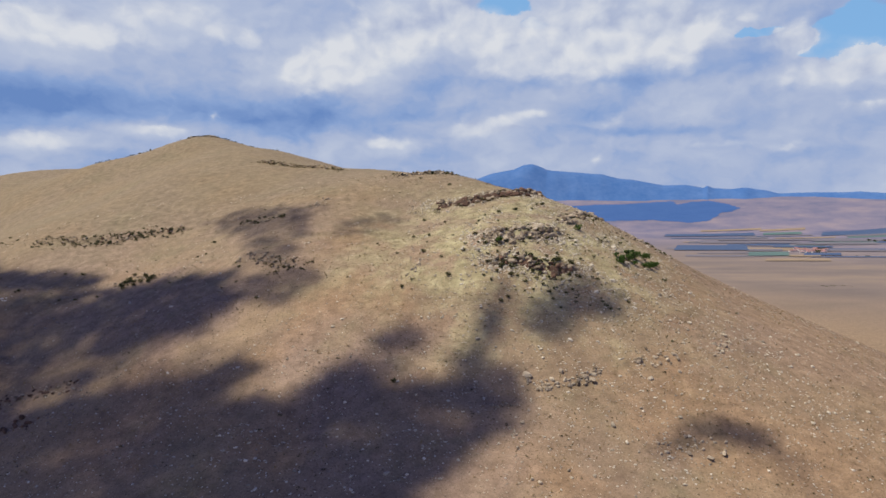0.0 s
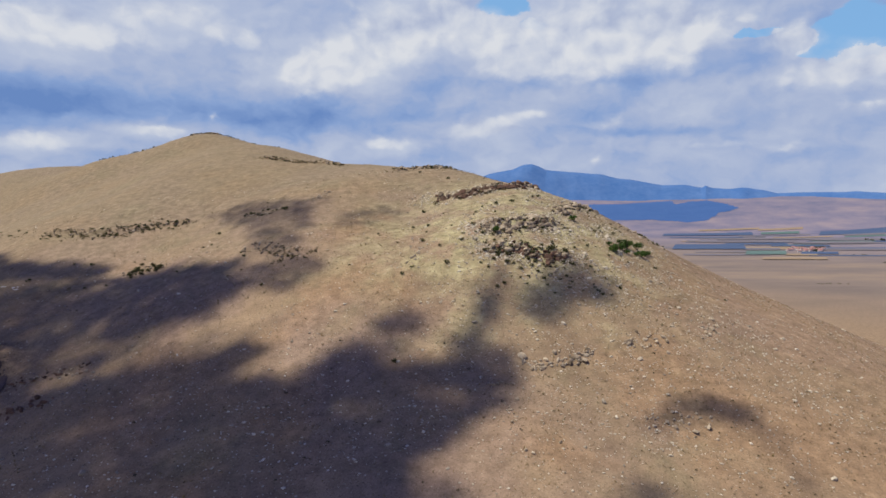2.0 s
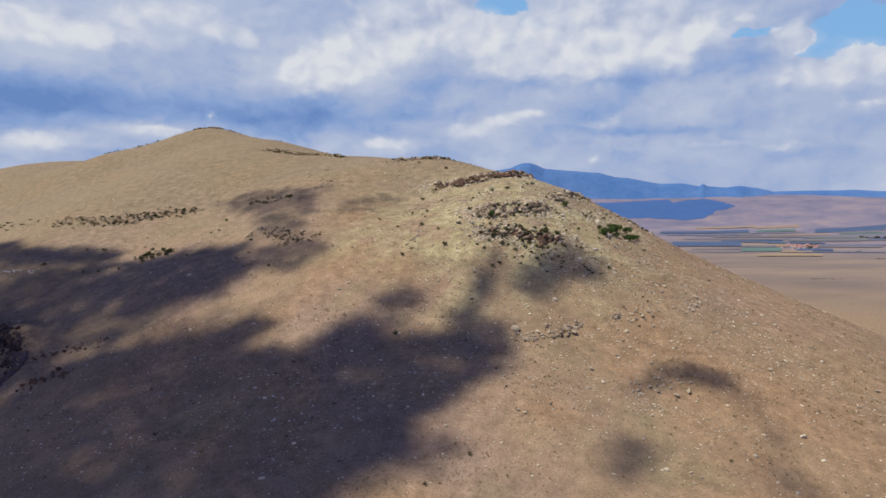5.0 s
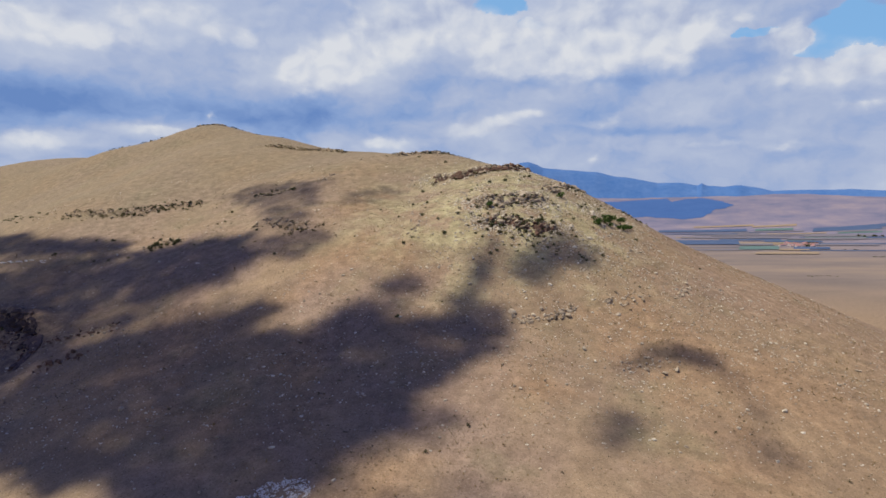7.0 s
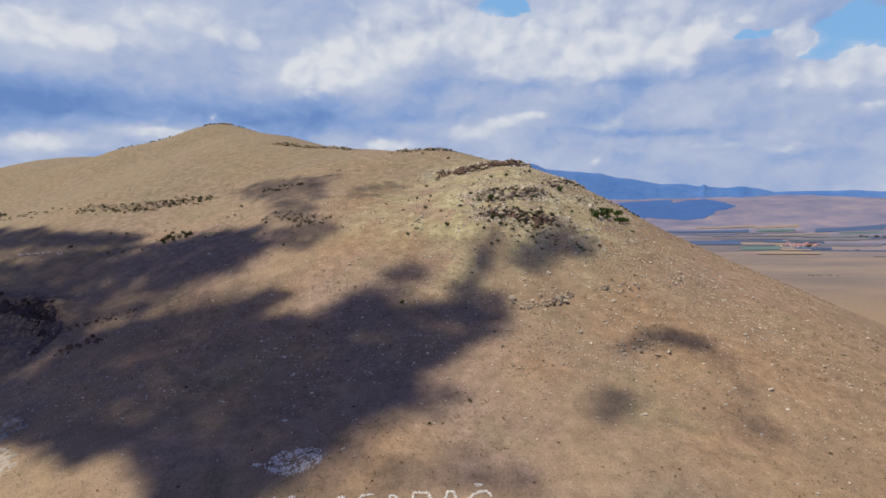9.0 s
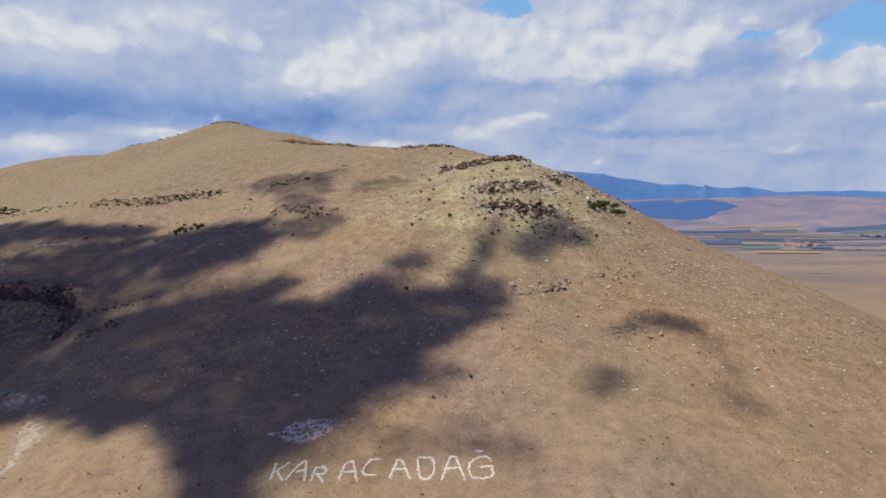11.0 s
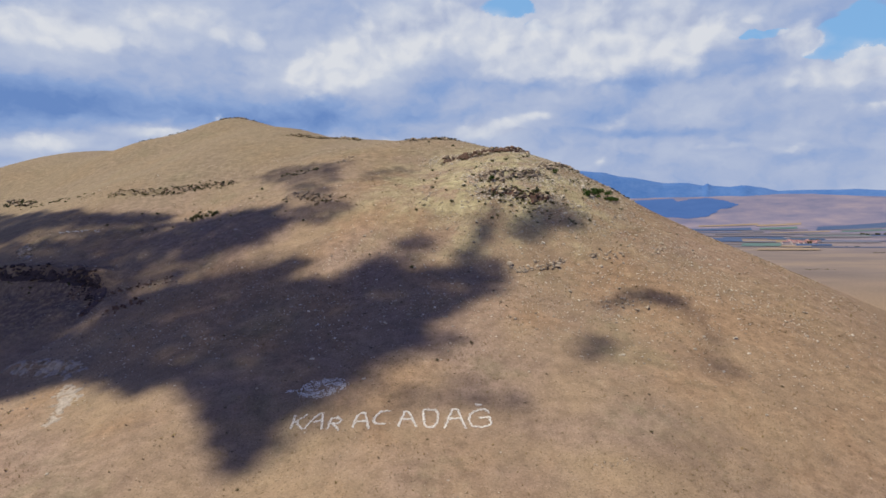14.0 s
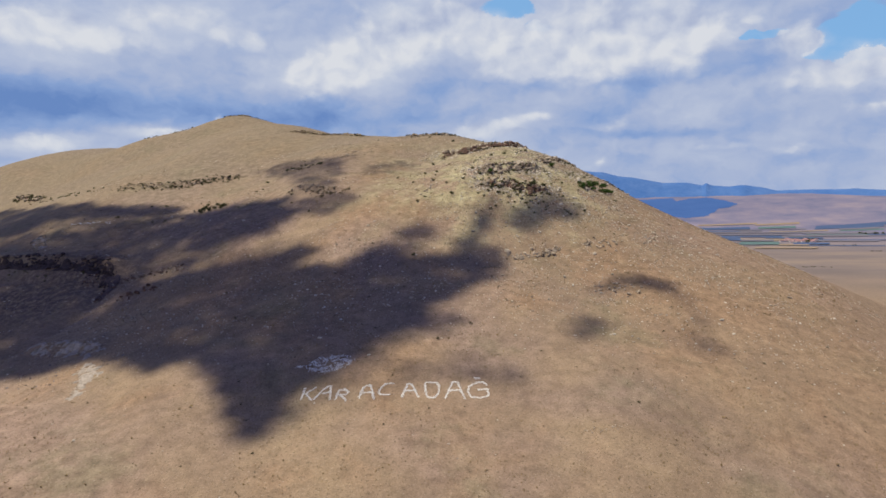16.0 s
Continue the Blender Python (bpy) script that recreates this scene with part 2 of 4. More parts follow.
VAPOUR = vapour_material("cloud_vapour", 0.45)
THIN_VAPOUR = vapour_material("thin_cloud_vapour", 0.22)
# haze over the far mountains, put into their colour as blue
HAZE_BLUE_ROCK = mottled("rock_tinted_for_haze", (0.042, 0.125, 0.345), (0.092, 0.185, 0.410), 0.006, 1.0, 0.0)
# far cloud shadow and the haze before it, mixed into one blue
FAR_SHADE_BLUE = mottled("painted_cloud_shade", (0.036, 0.095, 0.275), (0.050, 0.115, 0.305), 0.01, 1.0, 0.0)
ROCK = mottled("weathered_rock", (0.12, 0.092, 0.068), (0.42, 0.35, 0.265), 0.9, 0.9, 0.6, 0.1, 0.35)
RED_ROCK = mottled("red_brown_rock", (0.060, 0.038, 0.030), (0.19, 0.115, 0.085), 0.9, 0.9, 0.6, 0.1, 0.3)
# gully scarp rock: the shade on it is put into this dark tone
SHADE_DARK_ROCK = mottled("rock_with_painted_shade", (0.028, 0.022, 0.026), (0.105, 0.078, 0.080), 0.9, 0.9, 0.6, 0.1, 0.3)
PALE_ROCK = mottled("pale_limestone", (0.25, 0.205, 0.16), (0.50, 0.43, 0.34), 0.9, 0.9, 0.6, 0.1, 0.3)
STONES = island("scattered_stone", (0.16, 0.135, 0.11), (0.40, 0.355, 0.29), (0.52, 0.47, 0.39), (0.66, 0.61, 0.53))
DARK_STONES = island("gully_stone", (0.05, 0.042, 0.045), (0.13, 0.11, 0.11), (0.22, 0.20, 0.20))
STRAW = island("dry_grass_blades", (0.15, 0.115, 0.05), (0.24, 0.17, 0.085), (0.30, 0.215, 0.105), (0.17, 0.14, 0.06), (0.34, 0.25, 0.13))
SCRUB = island("low_scrub_leaves", (0.036, 0.038, 0.020), (0.070, 0.066, 0.034), (0.12, 0.098, 0.055))
LEDGE_SCRUB = island("ledge_scrub_leaves", (0.075, 0.068, 0.034), (0.13, 0.112, 0.058), (0.21, 0.17, 0.095))
LEAF = island("shrub_leaves", (0.036, 0.044, 0.019), (0.062, 0.072, 0.030), (0.095, 0.100, 0.044), (0.14, 0.130, 0.065))
GREEN_LEAF = island("green_tree_leaves", (0.030, 0.060, 0.014), (0.055, 0.105, 0.022), (0.085, 0.140, 0.035))
BARK = mottled("grey_bark", (0.06, 0.045, 0.034), (0.14, 0.11, 0.085), 6.0, 0.95, 0.5, 0.02)
PLASTER = mottled("village_plaster", (0.52, 0.48, 0.46), (0.74, 0.71, 0.68), 0.3, 0.9, 0.1, 0.02, 0.3)
# tile red dulled towards pink, which paints in the haze before the village
ROOF_TILE = mottled("haze_dulled_red_tile", (0.27, 0.15, 0.155), (0.36, 0.21, 0.21), 0.5, 0.85, 0.3, 0.05, 0.4)
BEDROCK = mottled("grey_bedrock", (0.20, 0.175, 0.15), (0.50, 0.44, 0.375), 0.6, 0.95, 0.8, 0.2)
SLOPE = [  # x, y, radius, height of the broad swells of the near slope
    (-250, -20, 150, 31.7), (-60, -20, 150, -5.1), (150, -20, 150, -25.3), (300, 340, 100, 61.9), (320, 210, 100, -20.6),
    (270, 90, 100, 28.2), (-290, 120, 115, 63.8), (-130, 120, 110, 1.2), (20, 120, 110, 66.3), (170, 130, 115, 32.6),
    (-280, 240, 110, -31.3), (-150, 240, 100, 64.5), (-30, 240, 95, -12.3), (90, 240, 95, 7.1), (220, 240, 115, 10.2),
    (-280, 370, 120, 94.3), (-140, 370, 110, -49.3), (0, 350, 95, 108.0), (110, 360, 100, 25.1),
]
RIDGE = [  # the same for the ridge, the summit and the spurs
    (-380, 520, 170, -16.0), (-150, 540, 160, 143.2), (60, 520, 140, 62.7), (-500, 720, 210, 166.5), (-265, 690, 120, -77.7),
    (-40, 720, 190, 72.2), (-300, 1000, 260, 127.8), (50, 298, 50, 6.2), (190, 330, 80, 10.5), (140, 440, 90, 10.5),
    (-210, 170, 70, -29.6), (20, 430, 70, -27.9), (-90, 300, 70, 2.6), (0, 30, 110, 12.9), (-250, 684, 42, 40.6),
    (-330, 650, 60, 45.0), (-180, 640, 70, 34.4), (-95, 590, 70, -35.5), (5, 436, 30, 5.5), (75, 390, 38, -0.7),
    (-15, 336, 36, -21.5), (85, 245, 42, 7.0), (185, 225, 60, 22.8), (-300, 450, 75, -20.2),
    (-58, 99, 22, -5.0), (20, 100, 22, -3.0),
]


def fbm(x, y, size, octaves=4, gain=0.5, salt=0):
    """Smooth value noise in -1..1 over arrays of places."""
    out, amp, norm = np.zeros_like(x), 1.0, 0.0
    for k in range(octaves):
        u, v = x / size * 2 ** k + 17.3 * k + salt, y / size * 2 ** k - 9.1 * k + salt * 1.7
        iu, iv = np.floor(u), np.floor(v)
        fu, fv = u - iu, v - iv
        fu, fv = fu * fu * (3 - 2 * fu), fv * fv * (3 - 2 * fv)

        def grid(a, b):
            h = np.sin(a * 127.1 + b * 311.7 + k * 74.7 + salt) * 43758.5453
            return (h - np.floor(h)) * 2 - 1
        out += amp * ((grid(iu, iv) * (1 - fu) + grid(iu + 1, iv) * fu) * (1 - fv) + (grid(iu, iv + 1) * (1 - fu) + grid(iu + 1, iv + 1) * fu) * fv)
        norm += amp
        amp *= gain
    return out / norm


def step01(a, b, v):
    t = np.clip((v - a) / (b - a), 0, 1)
    return t * t * (3 - 2 * t)


GULLY = [(-300, 268), (-247, 260), (-203, 249), (-184, 236), (-179, 221), (-188, 200), (-215, 170)]


def to_line(x, y, line):
    """Distance from places to a broken line."""
    best = np.full(x.shape, 1e9)
    for (ax, ay), (bx, by) in zip(line, line[1:]):
        dx, dy = bx - ax, by - ay
        t = np.clip(((x - ax) * dx + (y - ay) * dy) / (dx * dx + dy * dy), 0, 1)
        best = np.minimum(best, np.hypot(x - ax - t * dx, y - ay - t * dy))
    return best


LEDGES = [  # lines of the rock ledges, each with the height of its step
    ([(-6, 354), (14, 348), (30, 349), (44, 355), (62, 386)], 1.7), ([(18, 291), (30, 287), (41, 291), (55, 294)], 2.2),
    ([(22, 272), (35, 270), (46, 265), (58, 269)], 1.8), ([(-33, 409), (-13, 416), (8, 425)], 1.2),
    ([(-247, 385), (-227, 379), (-208, 375), (-191, 374), (-178, 380), (-156, 378)], 1.6), ([(-149, 517), (-117, 499), (-76, 475)], 1.8),
    ([(-103, 305), (-92, 306), (-75, 293), (-65, 292)], 1.2), ([(-188, 181), (-172, 177), (-164, 173), (-149, 168)], 2.0),
    ([(-320, 292), (-257, 277), (-241, 271), (-225, 267), (-205, 260), (-190, 253), (-179, 244)], 5.0)]


def ledge_step(x, y):
    """The steps that the ledges make in the slope, highest just above each line."""
    out = np.zeros_like(x)
    for line, high in LEDGES:
        lx, ly = np.array(line, float).T
        up = y - np.interp(x, lx, ly) + 0.9 * fbm(x, y, 5, 3, 0.6, 91)
        ends = step01(lx[0] - 3, lx[0] + 4, x) * (1 - step01(lx[-1] - 4, lx[-1] + 3, x))
        out += high * ends * step01(-0.9, 0.9, up) * np.exp(-(np.maximum(up, 0) / 9) ** 2) * (1 + 0.5 * fbm(x, y, 7, 2, 0.5, 92))
    return out


def ground_z(x, y):
    """Height of the one sheet of ground."""
    x, y = np.asarray(x, float), np.asarray(y, float)
    hill = np.zeros_like(x)
    for cx, cy, r, h in SLOPE + RIDGE:
        hill += h * np.exp(-((x - cx) ** 2 + (y - cy) ** 2) / (2 * r * r))
    hill = np.maximum(hill, 0) + 0.0
    rough = step01(3, 40, hill)
    hill += rough * (1.6 * fbm(x, y, 60, 3, 0.5, 3) + 0.28 * fbm(x, y, 14, 3, 0.6, 5) + 0.09 * fbm(x, y, 4.5, 2, 0.6, 8))
    hill -= 2.6 * np.exp(-(to_line(x + 2.5 * fbm(x, y, 12, 3, 0.5, 41), y + 3 * fbm(x, y, 9, 3, 0.5, 42), GULLY) / 5.6) ** 2)
    hill += ledge_step(x, y)
    r = np.hypot(x, y)
    upland = 178 * step01(3000, 4750, r) ** 1.3 + 26 * step01(3300, 4300, r) * fbm(x, y, 700, 5, 0.5, 11)
    return hill + upland + 2.0 * step01(700, 1500, r) * fbm(x, y, 300, 3, 0.5, 2)


def mesh_from(name, verts, faces, mat, smooth=False):
    me = bpy.data.meshes.new(name)
    me.from_pydata([tuple(v) for v in verts], [], [tuple(f) for f in faces])
    me.materials.append(mat)
    if smooth:
        me.polygons.foreach_set("use_smooth", [True] * len(me.polygons))
    me.update()
    return me


def grid_mesh(name, xs, ys, zs, mat, keep=None):
    """A sheet over a rectangular net of places; keep picks the cells."""
    nx, ny = xs.shape[1], xs.shape[0]
    verts = np.stack([xs, ys, zs], -1).reshape(-1, 3)
    i = (np.arange(ny - 1)[:, None] * nx + np.arange(nx - 1)[None]).ravel()
    quads = np.stack([i, i + 1, i + 1 + nx, i + nx], -1)
    if keep is not None:
        quads = quads[keep[:-1, :-1].ravel()]
    me = bpy.data.meshes.new(name)
    me.vertices.add(len(verts))
    me.vertices.foreach_set("co", verts.ravel())
    me.loops.add(quads.size)
    me.loops.foreach_set("vertex_index", quads.ravel())
    me.polygons.add(len(quads))
    me.polygons.foreach_set("loop_start", np.arange(0, quads.size, 4))
    me.polygons.foreach_set("use_smooth", np.ones(len(quads), bool))
    me.materials.append(mat)
    me.update()
    me.validate()
    return me


def stretch(a, b, step, end):
    """Even places from a to b, then ever wider out to end on both sides."""
    mid = list(np.arange(a, b, step))
    lo, hi, s = [mid[0]], [mid[-1]], step
    while hi[-1] < end or lo[-1] > -end:
        s *= 1.055
        hi.append(hi[-1] + s)
        lo.append(lo[-1] - s)
    return np.array(lo[:0:-1] + mid + hi[1:])


gx, gy = np.meshgrid(stretch(-290, 250, 1.6, 4900), stretch(60, 440, 1.7, 4900))
gz = ground_z(gx, gy)
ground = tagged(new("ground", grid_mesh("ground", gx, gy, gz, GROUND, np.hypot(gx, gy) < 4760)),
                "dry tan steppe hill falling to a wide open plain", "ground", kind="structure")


def on_ground(x, y):
    """Heights of the built sheet at arrays of places."""
    x, y = np.asarray(x, float), np.asarray(y, float)
    i = np.clip(np.searchsorted(gx[0], x) - 1, 0, gx.shape[1] - 2)
    j = np.clip(np.searchsorted(gy[:, 0], y) - 1, 0, gy.shape[0] - 2)
    u = (x - gx[0][i]) / (gx[0][i + 1] - gx[0][i])
    v = (y - gy[:, 0][j]) / (gy[:, 0][j + 1] - gy[:, 0][j])
    return (gz[j, i] * (1 - u) + gz[j, i + 1] * u) * (1 - v) + (gz[j + 1, i] * (1 - u) + gz[j + 1, i + 1] * u) * v


def z_at(x, y):
    return float(on_ground(np.array([x]), np.array([y]))[0])


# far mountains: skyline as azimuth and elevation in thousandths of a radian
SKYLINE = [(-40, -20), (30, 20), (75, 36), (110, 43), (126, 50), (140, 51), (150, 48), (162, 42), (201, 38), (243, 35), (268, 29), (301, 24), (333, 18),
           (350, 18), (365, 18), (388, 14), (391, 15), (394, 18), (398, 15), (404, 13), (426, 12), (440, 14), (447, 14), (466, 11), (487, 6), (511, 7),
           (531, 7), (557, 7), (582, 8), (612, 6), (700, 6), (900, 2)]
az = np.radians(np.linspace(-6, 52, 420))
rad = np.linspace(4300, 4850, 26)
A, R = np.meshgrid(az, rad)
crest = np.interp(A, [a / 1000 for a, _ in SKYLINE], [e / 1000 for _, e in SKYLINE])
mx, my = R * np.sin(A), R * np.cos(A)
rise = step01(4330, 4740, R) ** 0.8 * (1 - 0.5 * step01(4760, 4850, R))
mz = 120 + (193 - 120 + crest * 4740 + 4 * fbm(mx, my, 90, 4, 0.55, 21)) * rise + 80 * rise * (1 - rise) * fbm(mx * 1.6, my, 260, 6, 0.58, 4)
tagged(new("backdrop", grid_mesh("backdrop", mx, my, mz - 18, HAZE_BLUE_ROCK)), "far mountain range beyond the plain, painted blue for haze", "mountains", kind="structure")

# ---- clouds out of view, added to cast the shadows on the hill ----
def ball(rings, seed, lump=0.25):
    """A lumpy ball of radius about one."""
    bm = bmesh.new()
    bmesh.ops.create_icosphere(bm, subdivisions=rings, radius=1.0)
    for v in bm.verts:
        v.co *= 1 + lump * noise.noise(v.co * 1.7 + Vector((seed * 7.1, seed * 3.3, 0))) + 0.5 * lump * noise.noise(v.co * 4.1 + Vector((seed, 0, 0)))
    verts = np.array([v.co[:] for v in bm.verts])
    faces = np.array([[v.index for v in f.verts] for f in bm.faces])
    bm.free()
    return verts, faces


def scatter(name, shapes, places, turns, scales, mat, smooth=False):
    """One mesh of many copies of the given shapes. turns: about z; scales: (n, 3)."""
    vs, fs, base = [], [], 0
    for k, (p, t, s) in enumerate(zip(places, turns, scales)):
        v, f = shapes[k % len(shapes)]
        c, d = math.cos(t), math.sin(t)
        q = v * s
        q = np.stack([q[:, 0] * c - q[:, 1] * d, q[:, 0] * d + q[:, 1] * c, q[:, 2]], -1) + p
        vs.append(q)
        fs.append(f + base)
        base += len(v)
    verts, faces = np.concatenate(vs), np.concatenate(fs)
    me = bpy.data.meshes.new(name)
    me.vertices.add(len(verts))
    me.vertices.foreach_set("co", verts.ravel())
    n = faces.shape[1]
    me.loops.add(faces.size)
    me.loops.foreach_set("vertex_index", faces.ravel())
    me.polygons.add(len(faces))
    me.polygons.foreach_set("loop_start", np.arange(0, faces.size, n))
    me.polygons.foreach_set("use_smooth", np.full(len(faces), smooth))
    me.materials.append(mat)
    me.update()
    return me


PUFFS = [ball(2, k, 0.45) for k in range(5)]


def inside(x, y, outline):
    """Which places lie within a closed outline."""
    hit = np.zeros(x.shape, bool)
    for (ax, ay), (bx, by) in zip(outline, outline[1:] + outline[:1]):
        cross = (ay > y) != (by > y)
        hit ^= cross & (x < (bx - ax) * (y - ay) / ((by - ay) or 1e-9) + ax)
    return hit


def cloud(label, outline, level, seed, dense, puff=3.2, feather=3.0, ragged=3.0, veil=0.3):
    """A cloud of lumpy puffs that stands, towards the sun, over the outline on the ground below it.
    dense: how many puffs lie over one another; veil: share of thin spots within."""
    rng = np.random.default_rng(seed)
    ox, oy = np.array(outline, float).T
    lo, hi = (ox.min() - feather, oy.min() - feather), (ox.max() + feather, oy.max() + feather)
    thin = dense < 2
    cell = puff * math.sqrt(math.pi / (dense * (2.4 if thin else 1.5)))
    x, y = (g.ravel() for g in np.meshgrid(np.arange(lo[0], hi[0], cell), np.arange(lo[1], hi[1], cell)))
    count = len(x)
    x, y = x + rng.uniform(0, cell, count), y + rng.uniform(0, cell, count)
    wx, wy = x + ragged * fbm(x, y, 17, 4, 0.6, 81), y + ragged * fbm(x, y, 15, 4, 0.6, 82)
    rim = to_line(wx, wy, outline + outline[:1])
    depth = np.where(inside(wx, wy, outline), rim, -rim)
    chance = step01(-feather, feather, depth) * (1 - veil * step01(-0.15, 0.4, fbm(x, y * 1.6, 26, 4, 0.55, 83 + seed)))
    keep = rng.random(count) < chance
    x, y = x[keep], y[keep]
    size = puff * rng.uniform(0.6, 1.35, len(x))
    z = on_ground(x, y)
    lift = (level + rng.uniform(-6, 18, len(x)) - z) / SUN.z
    places = np.column_stack([x + SUN.x * lift, y + SUN.y * lift, z + SUN.z * lift])
    me = scatter("cloud", PUFFS, places, rng.random(len(x)) * 6.3, np.column_stack([size, size, size * 0.8]), THIN_VAPOUR if thin else VAPOUR, True)
    return tagged(new("cloud", me), label, "cloud", "clouds over the hill", "structure")


# outlines fitted to where the shadows fall in the camera's view
MAIN_CLOUD = [(-160, 219), (-151, 227), (-135, 229), (-115, 227), (-98, 226), (-79, 227), (-63, 226), (-70, 221), (-77, 217), (-63, 211),
              (-49, 210), (-38, 216), (-25, 215), (-12, 208), (2, 208), (14, 210), (24, 206), (26, 198), (16, 192), (10, 183), (0, 173),
              (-7, 167), (-10, 158), (-11, 150)]
MAIN_CLOUD += [(-20, 145), (-28, 139), (-33, 131), (-38, 124), (-44, 118), (-48, 112), (-52, 105), (-56, 98), (-60, 94), (-68, 101), (-77, 112),
               (-84, 125), (-96, 139), (-109, 144), (-112, 134), (-118, 135), (-129, 149), (-144, 159), (-156, 158), (-167, 155), (-190, 155),
               (-215, 185), (-200, 198), (-189, 206), (-169, 205)]
cloud("large ragged white cloud high over the slope", MAIN_CLOUD, 950, 1, 3.2, 3.0, 4.6, 4.0, 0.25)
cloud("dark-bottomed white cloud high over the gully", [(-370, 352), (-254, 290), (-227, 276), (-199, 261), (-180, 247), (-163, 230), (-172, 221), (-190, 210),
                                                   (-206, 203), (-240, 190), (-330, 230)], 950, 2, 3.0, 4.0, 4.0, 3.0, 0.25)
cloud("long streak of white cloud over the shoulder", [(-480, 500), (-417, 505), (-298, 383), (-251, 352), (-213, 337), (-186, 333), (-173, 320), (-197, 318),
                                               (-220, 327), (-256, 337), (-282, 340), (-283, 323), (-389, 383)], 960, 3, 2.6, 4.0, 5.0, 4.0, 0.25)
cloud("broad thin sheet of cloud over the upper gully", [(-290, 318), (-247, 310), (-223, 303), (-208, 309), (-190, 311), (-168, 310), (-148, 308), (-132, 311),
                                                  (-119, 309), (-101, 293), (-85, 279), (-85, 263), (-94, 255), (-105, 254), (-122, 255), (-131, 253),
                                                  (-148, 253), (-168, 256), (-180, 255), (-191, 254), (-209, 258), (-260, 280)], 960, 4, 1.4, 3.6, 6.0, 5.0, 0.5)
cloud("wide faint veil of cloud over the shaded flank", [(-420, 420), (-300, 360), (-250, 338), (-200, 325), (-150, 305), (-110, 300), (-88, 280), (-92, 250), (-130, 240), (-165, 232),
                                                    (-185, 245), (-230, 266), (-330, 320)], 960, 21, 1.5, 4.0, 8.0, 6.0, 0.4)
cloud("thin bridge of cloud between the two large ones", [(-240, 185), (-206, 208), (-185, 228), (-165, 232), (-150, 226), (-158, 214), (-172, 200), (-195, 192), (-215, 176)],
      955, 22, 1.5, 3.4, 4.0, 4.0, 0.35)
cloud("torn fingers of the large cloud", [(-49, 208), (-43, 219), (-33, 228), (-24, 236), (-13, 239), (-5, 234), (-9, 229), (-15, 225), (-16, 218), (-8, 214), (2, 215),
                                   (5, 221), (10, 229), (13, 238), (20, 246), (25, 244), (21, 232), (23, 220), (29, 209), (26, 202), (-10, 204)],
      950, 23, 1.6, 2.8, 3.5, 3.0, 0.3)
cloud("thin upper fringe of the large cloud", [(-175, 238), (-150, 245), (-120, 242), (-92, 238), (-70, 231), (-78, 220), (-110, 220), (-140, 221), (-165, 216)], 950, 24, 1.0, 3.2, 5.0, 4.0, 0.4)
cloud("denser heart of the thin cloud sheet", [(-149, 305), (-134, 309), (-115, 301), (-97, 284), (-93, 267), (-102, 257), (-122, 263), (-137, 267),
                                         (-152, 268), (-175, 280), (-200, 296), (-159, 293)], 960, 5, 0.6, 3.2, 6.0, 4.0, 0.3)
cloud("thin torn cloud shred over the upper slope", [(-147, 392), (-129, 390), (-114, 391), (-87, 370), (-64, 356), (-72, 336), (-73, 314), (-67, 292),
                                               (-81, 292), (-96, 307), (-107, 339), (-130, 366)], 960, 6, 1.0, 3.4, 5.0, 5.0, 0.3)
cloud("small cloud shred over the greyish ledge", [(-86, 289), (-75, 293), (-65, 288), (-55, 281), (-50, 273), (-60, 268), (-69, 262), (-79, 262), (-90, 270)],
      960, 7, 1.3, 3.0, 3.5, 3.0, 0.2)
cloud("faint wisp of cloud below the crest", [(-61, 334), (-45, 349), (-28, 350), (-24, 335), (-40, 325), (-53, 318)], 960, 8, 0.45, 3.0, 5.0, 4.0, 0.2)
cloud("small cloud shred over the rocky spur", [(35, 250), (43, 256), (53, 262), (64, 268), (67, 258), (74, 255), (70, 246), (59, 242), (52, 243), (47, 234),
                                          (37, 232), (31, 237)], 950, 9, 1.7, 2.6, 3.5, 3.0, 0.3)
cloud("tiny cloud shred beside the rocky spur", [(10, 240), (15, 251), (23, 257), (29, 256), (26, 248), (21, 240), (16, 233), (11, 231)], 950, 10, 0.9, 2.6, 3.0, 2.5, 0.2)
cloud("curved cloud wisp over the lower slope", [(65, 184), (71, 192), (81, 198), (92, 201), (101, 198), (106, 194), (97, 189), (89, 191), (81, 191), (73, 187),
                                           (65, 178)], 950, 11, 1.25, 2.2, 2.6, 2.0, 0.2)
cloud("rounded tuft of cloud over the lower slope", [(45, 150), (50, 158), (58, 165), (63, 164), (64, 155), (59, 146), (51, 142), (45, 143)], 950, 12, 0.95, 2.6, 3.5, 3.0, 0.2)
cloud("trailing end of the curved cloud wisp", [(98, 197), (107, 190), (112, 177), (110, 166), (105, 166), (104, 178), (98, 188)], 950, 13, 0.45, 2.2, 2.6, 2.0, 0.3)
cloud("faint end of the trailing wisp", [(95, 157), (103, 160), (109, 148), (100, 138), (94, 145)], 950, 14, 0.5, 2.4, 3.5, 2.5, 0.2)
cloud("thin fringe of the large cloud", [(-17, 161), (-8, 164), (4, 161), (10, 152), (3, 141), (-7, 144), (-13, 137), (-23, 133), (-32, 130), (-26, 148)], 950, 15, 1.3, 2.8, 4.0, 4.0, 0.4)
cloud("faint lone wisp over the word", [(-50, 114), (-30, 126), (-8, 126), (12, 127), (30, 122), (26, 116), (0, 116), (-25, 108), (-50, 97), (-58, 98)], 950, 16, 0.5, 2.8, 4.0, 4.0, 0.4)

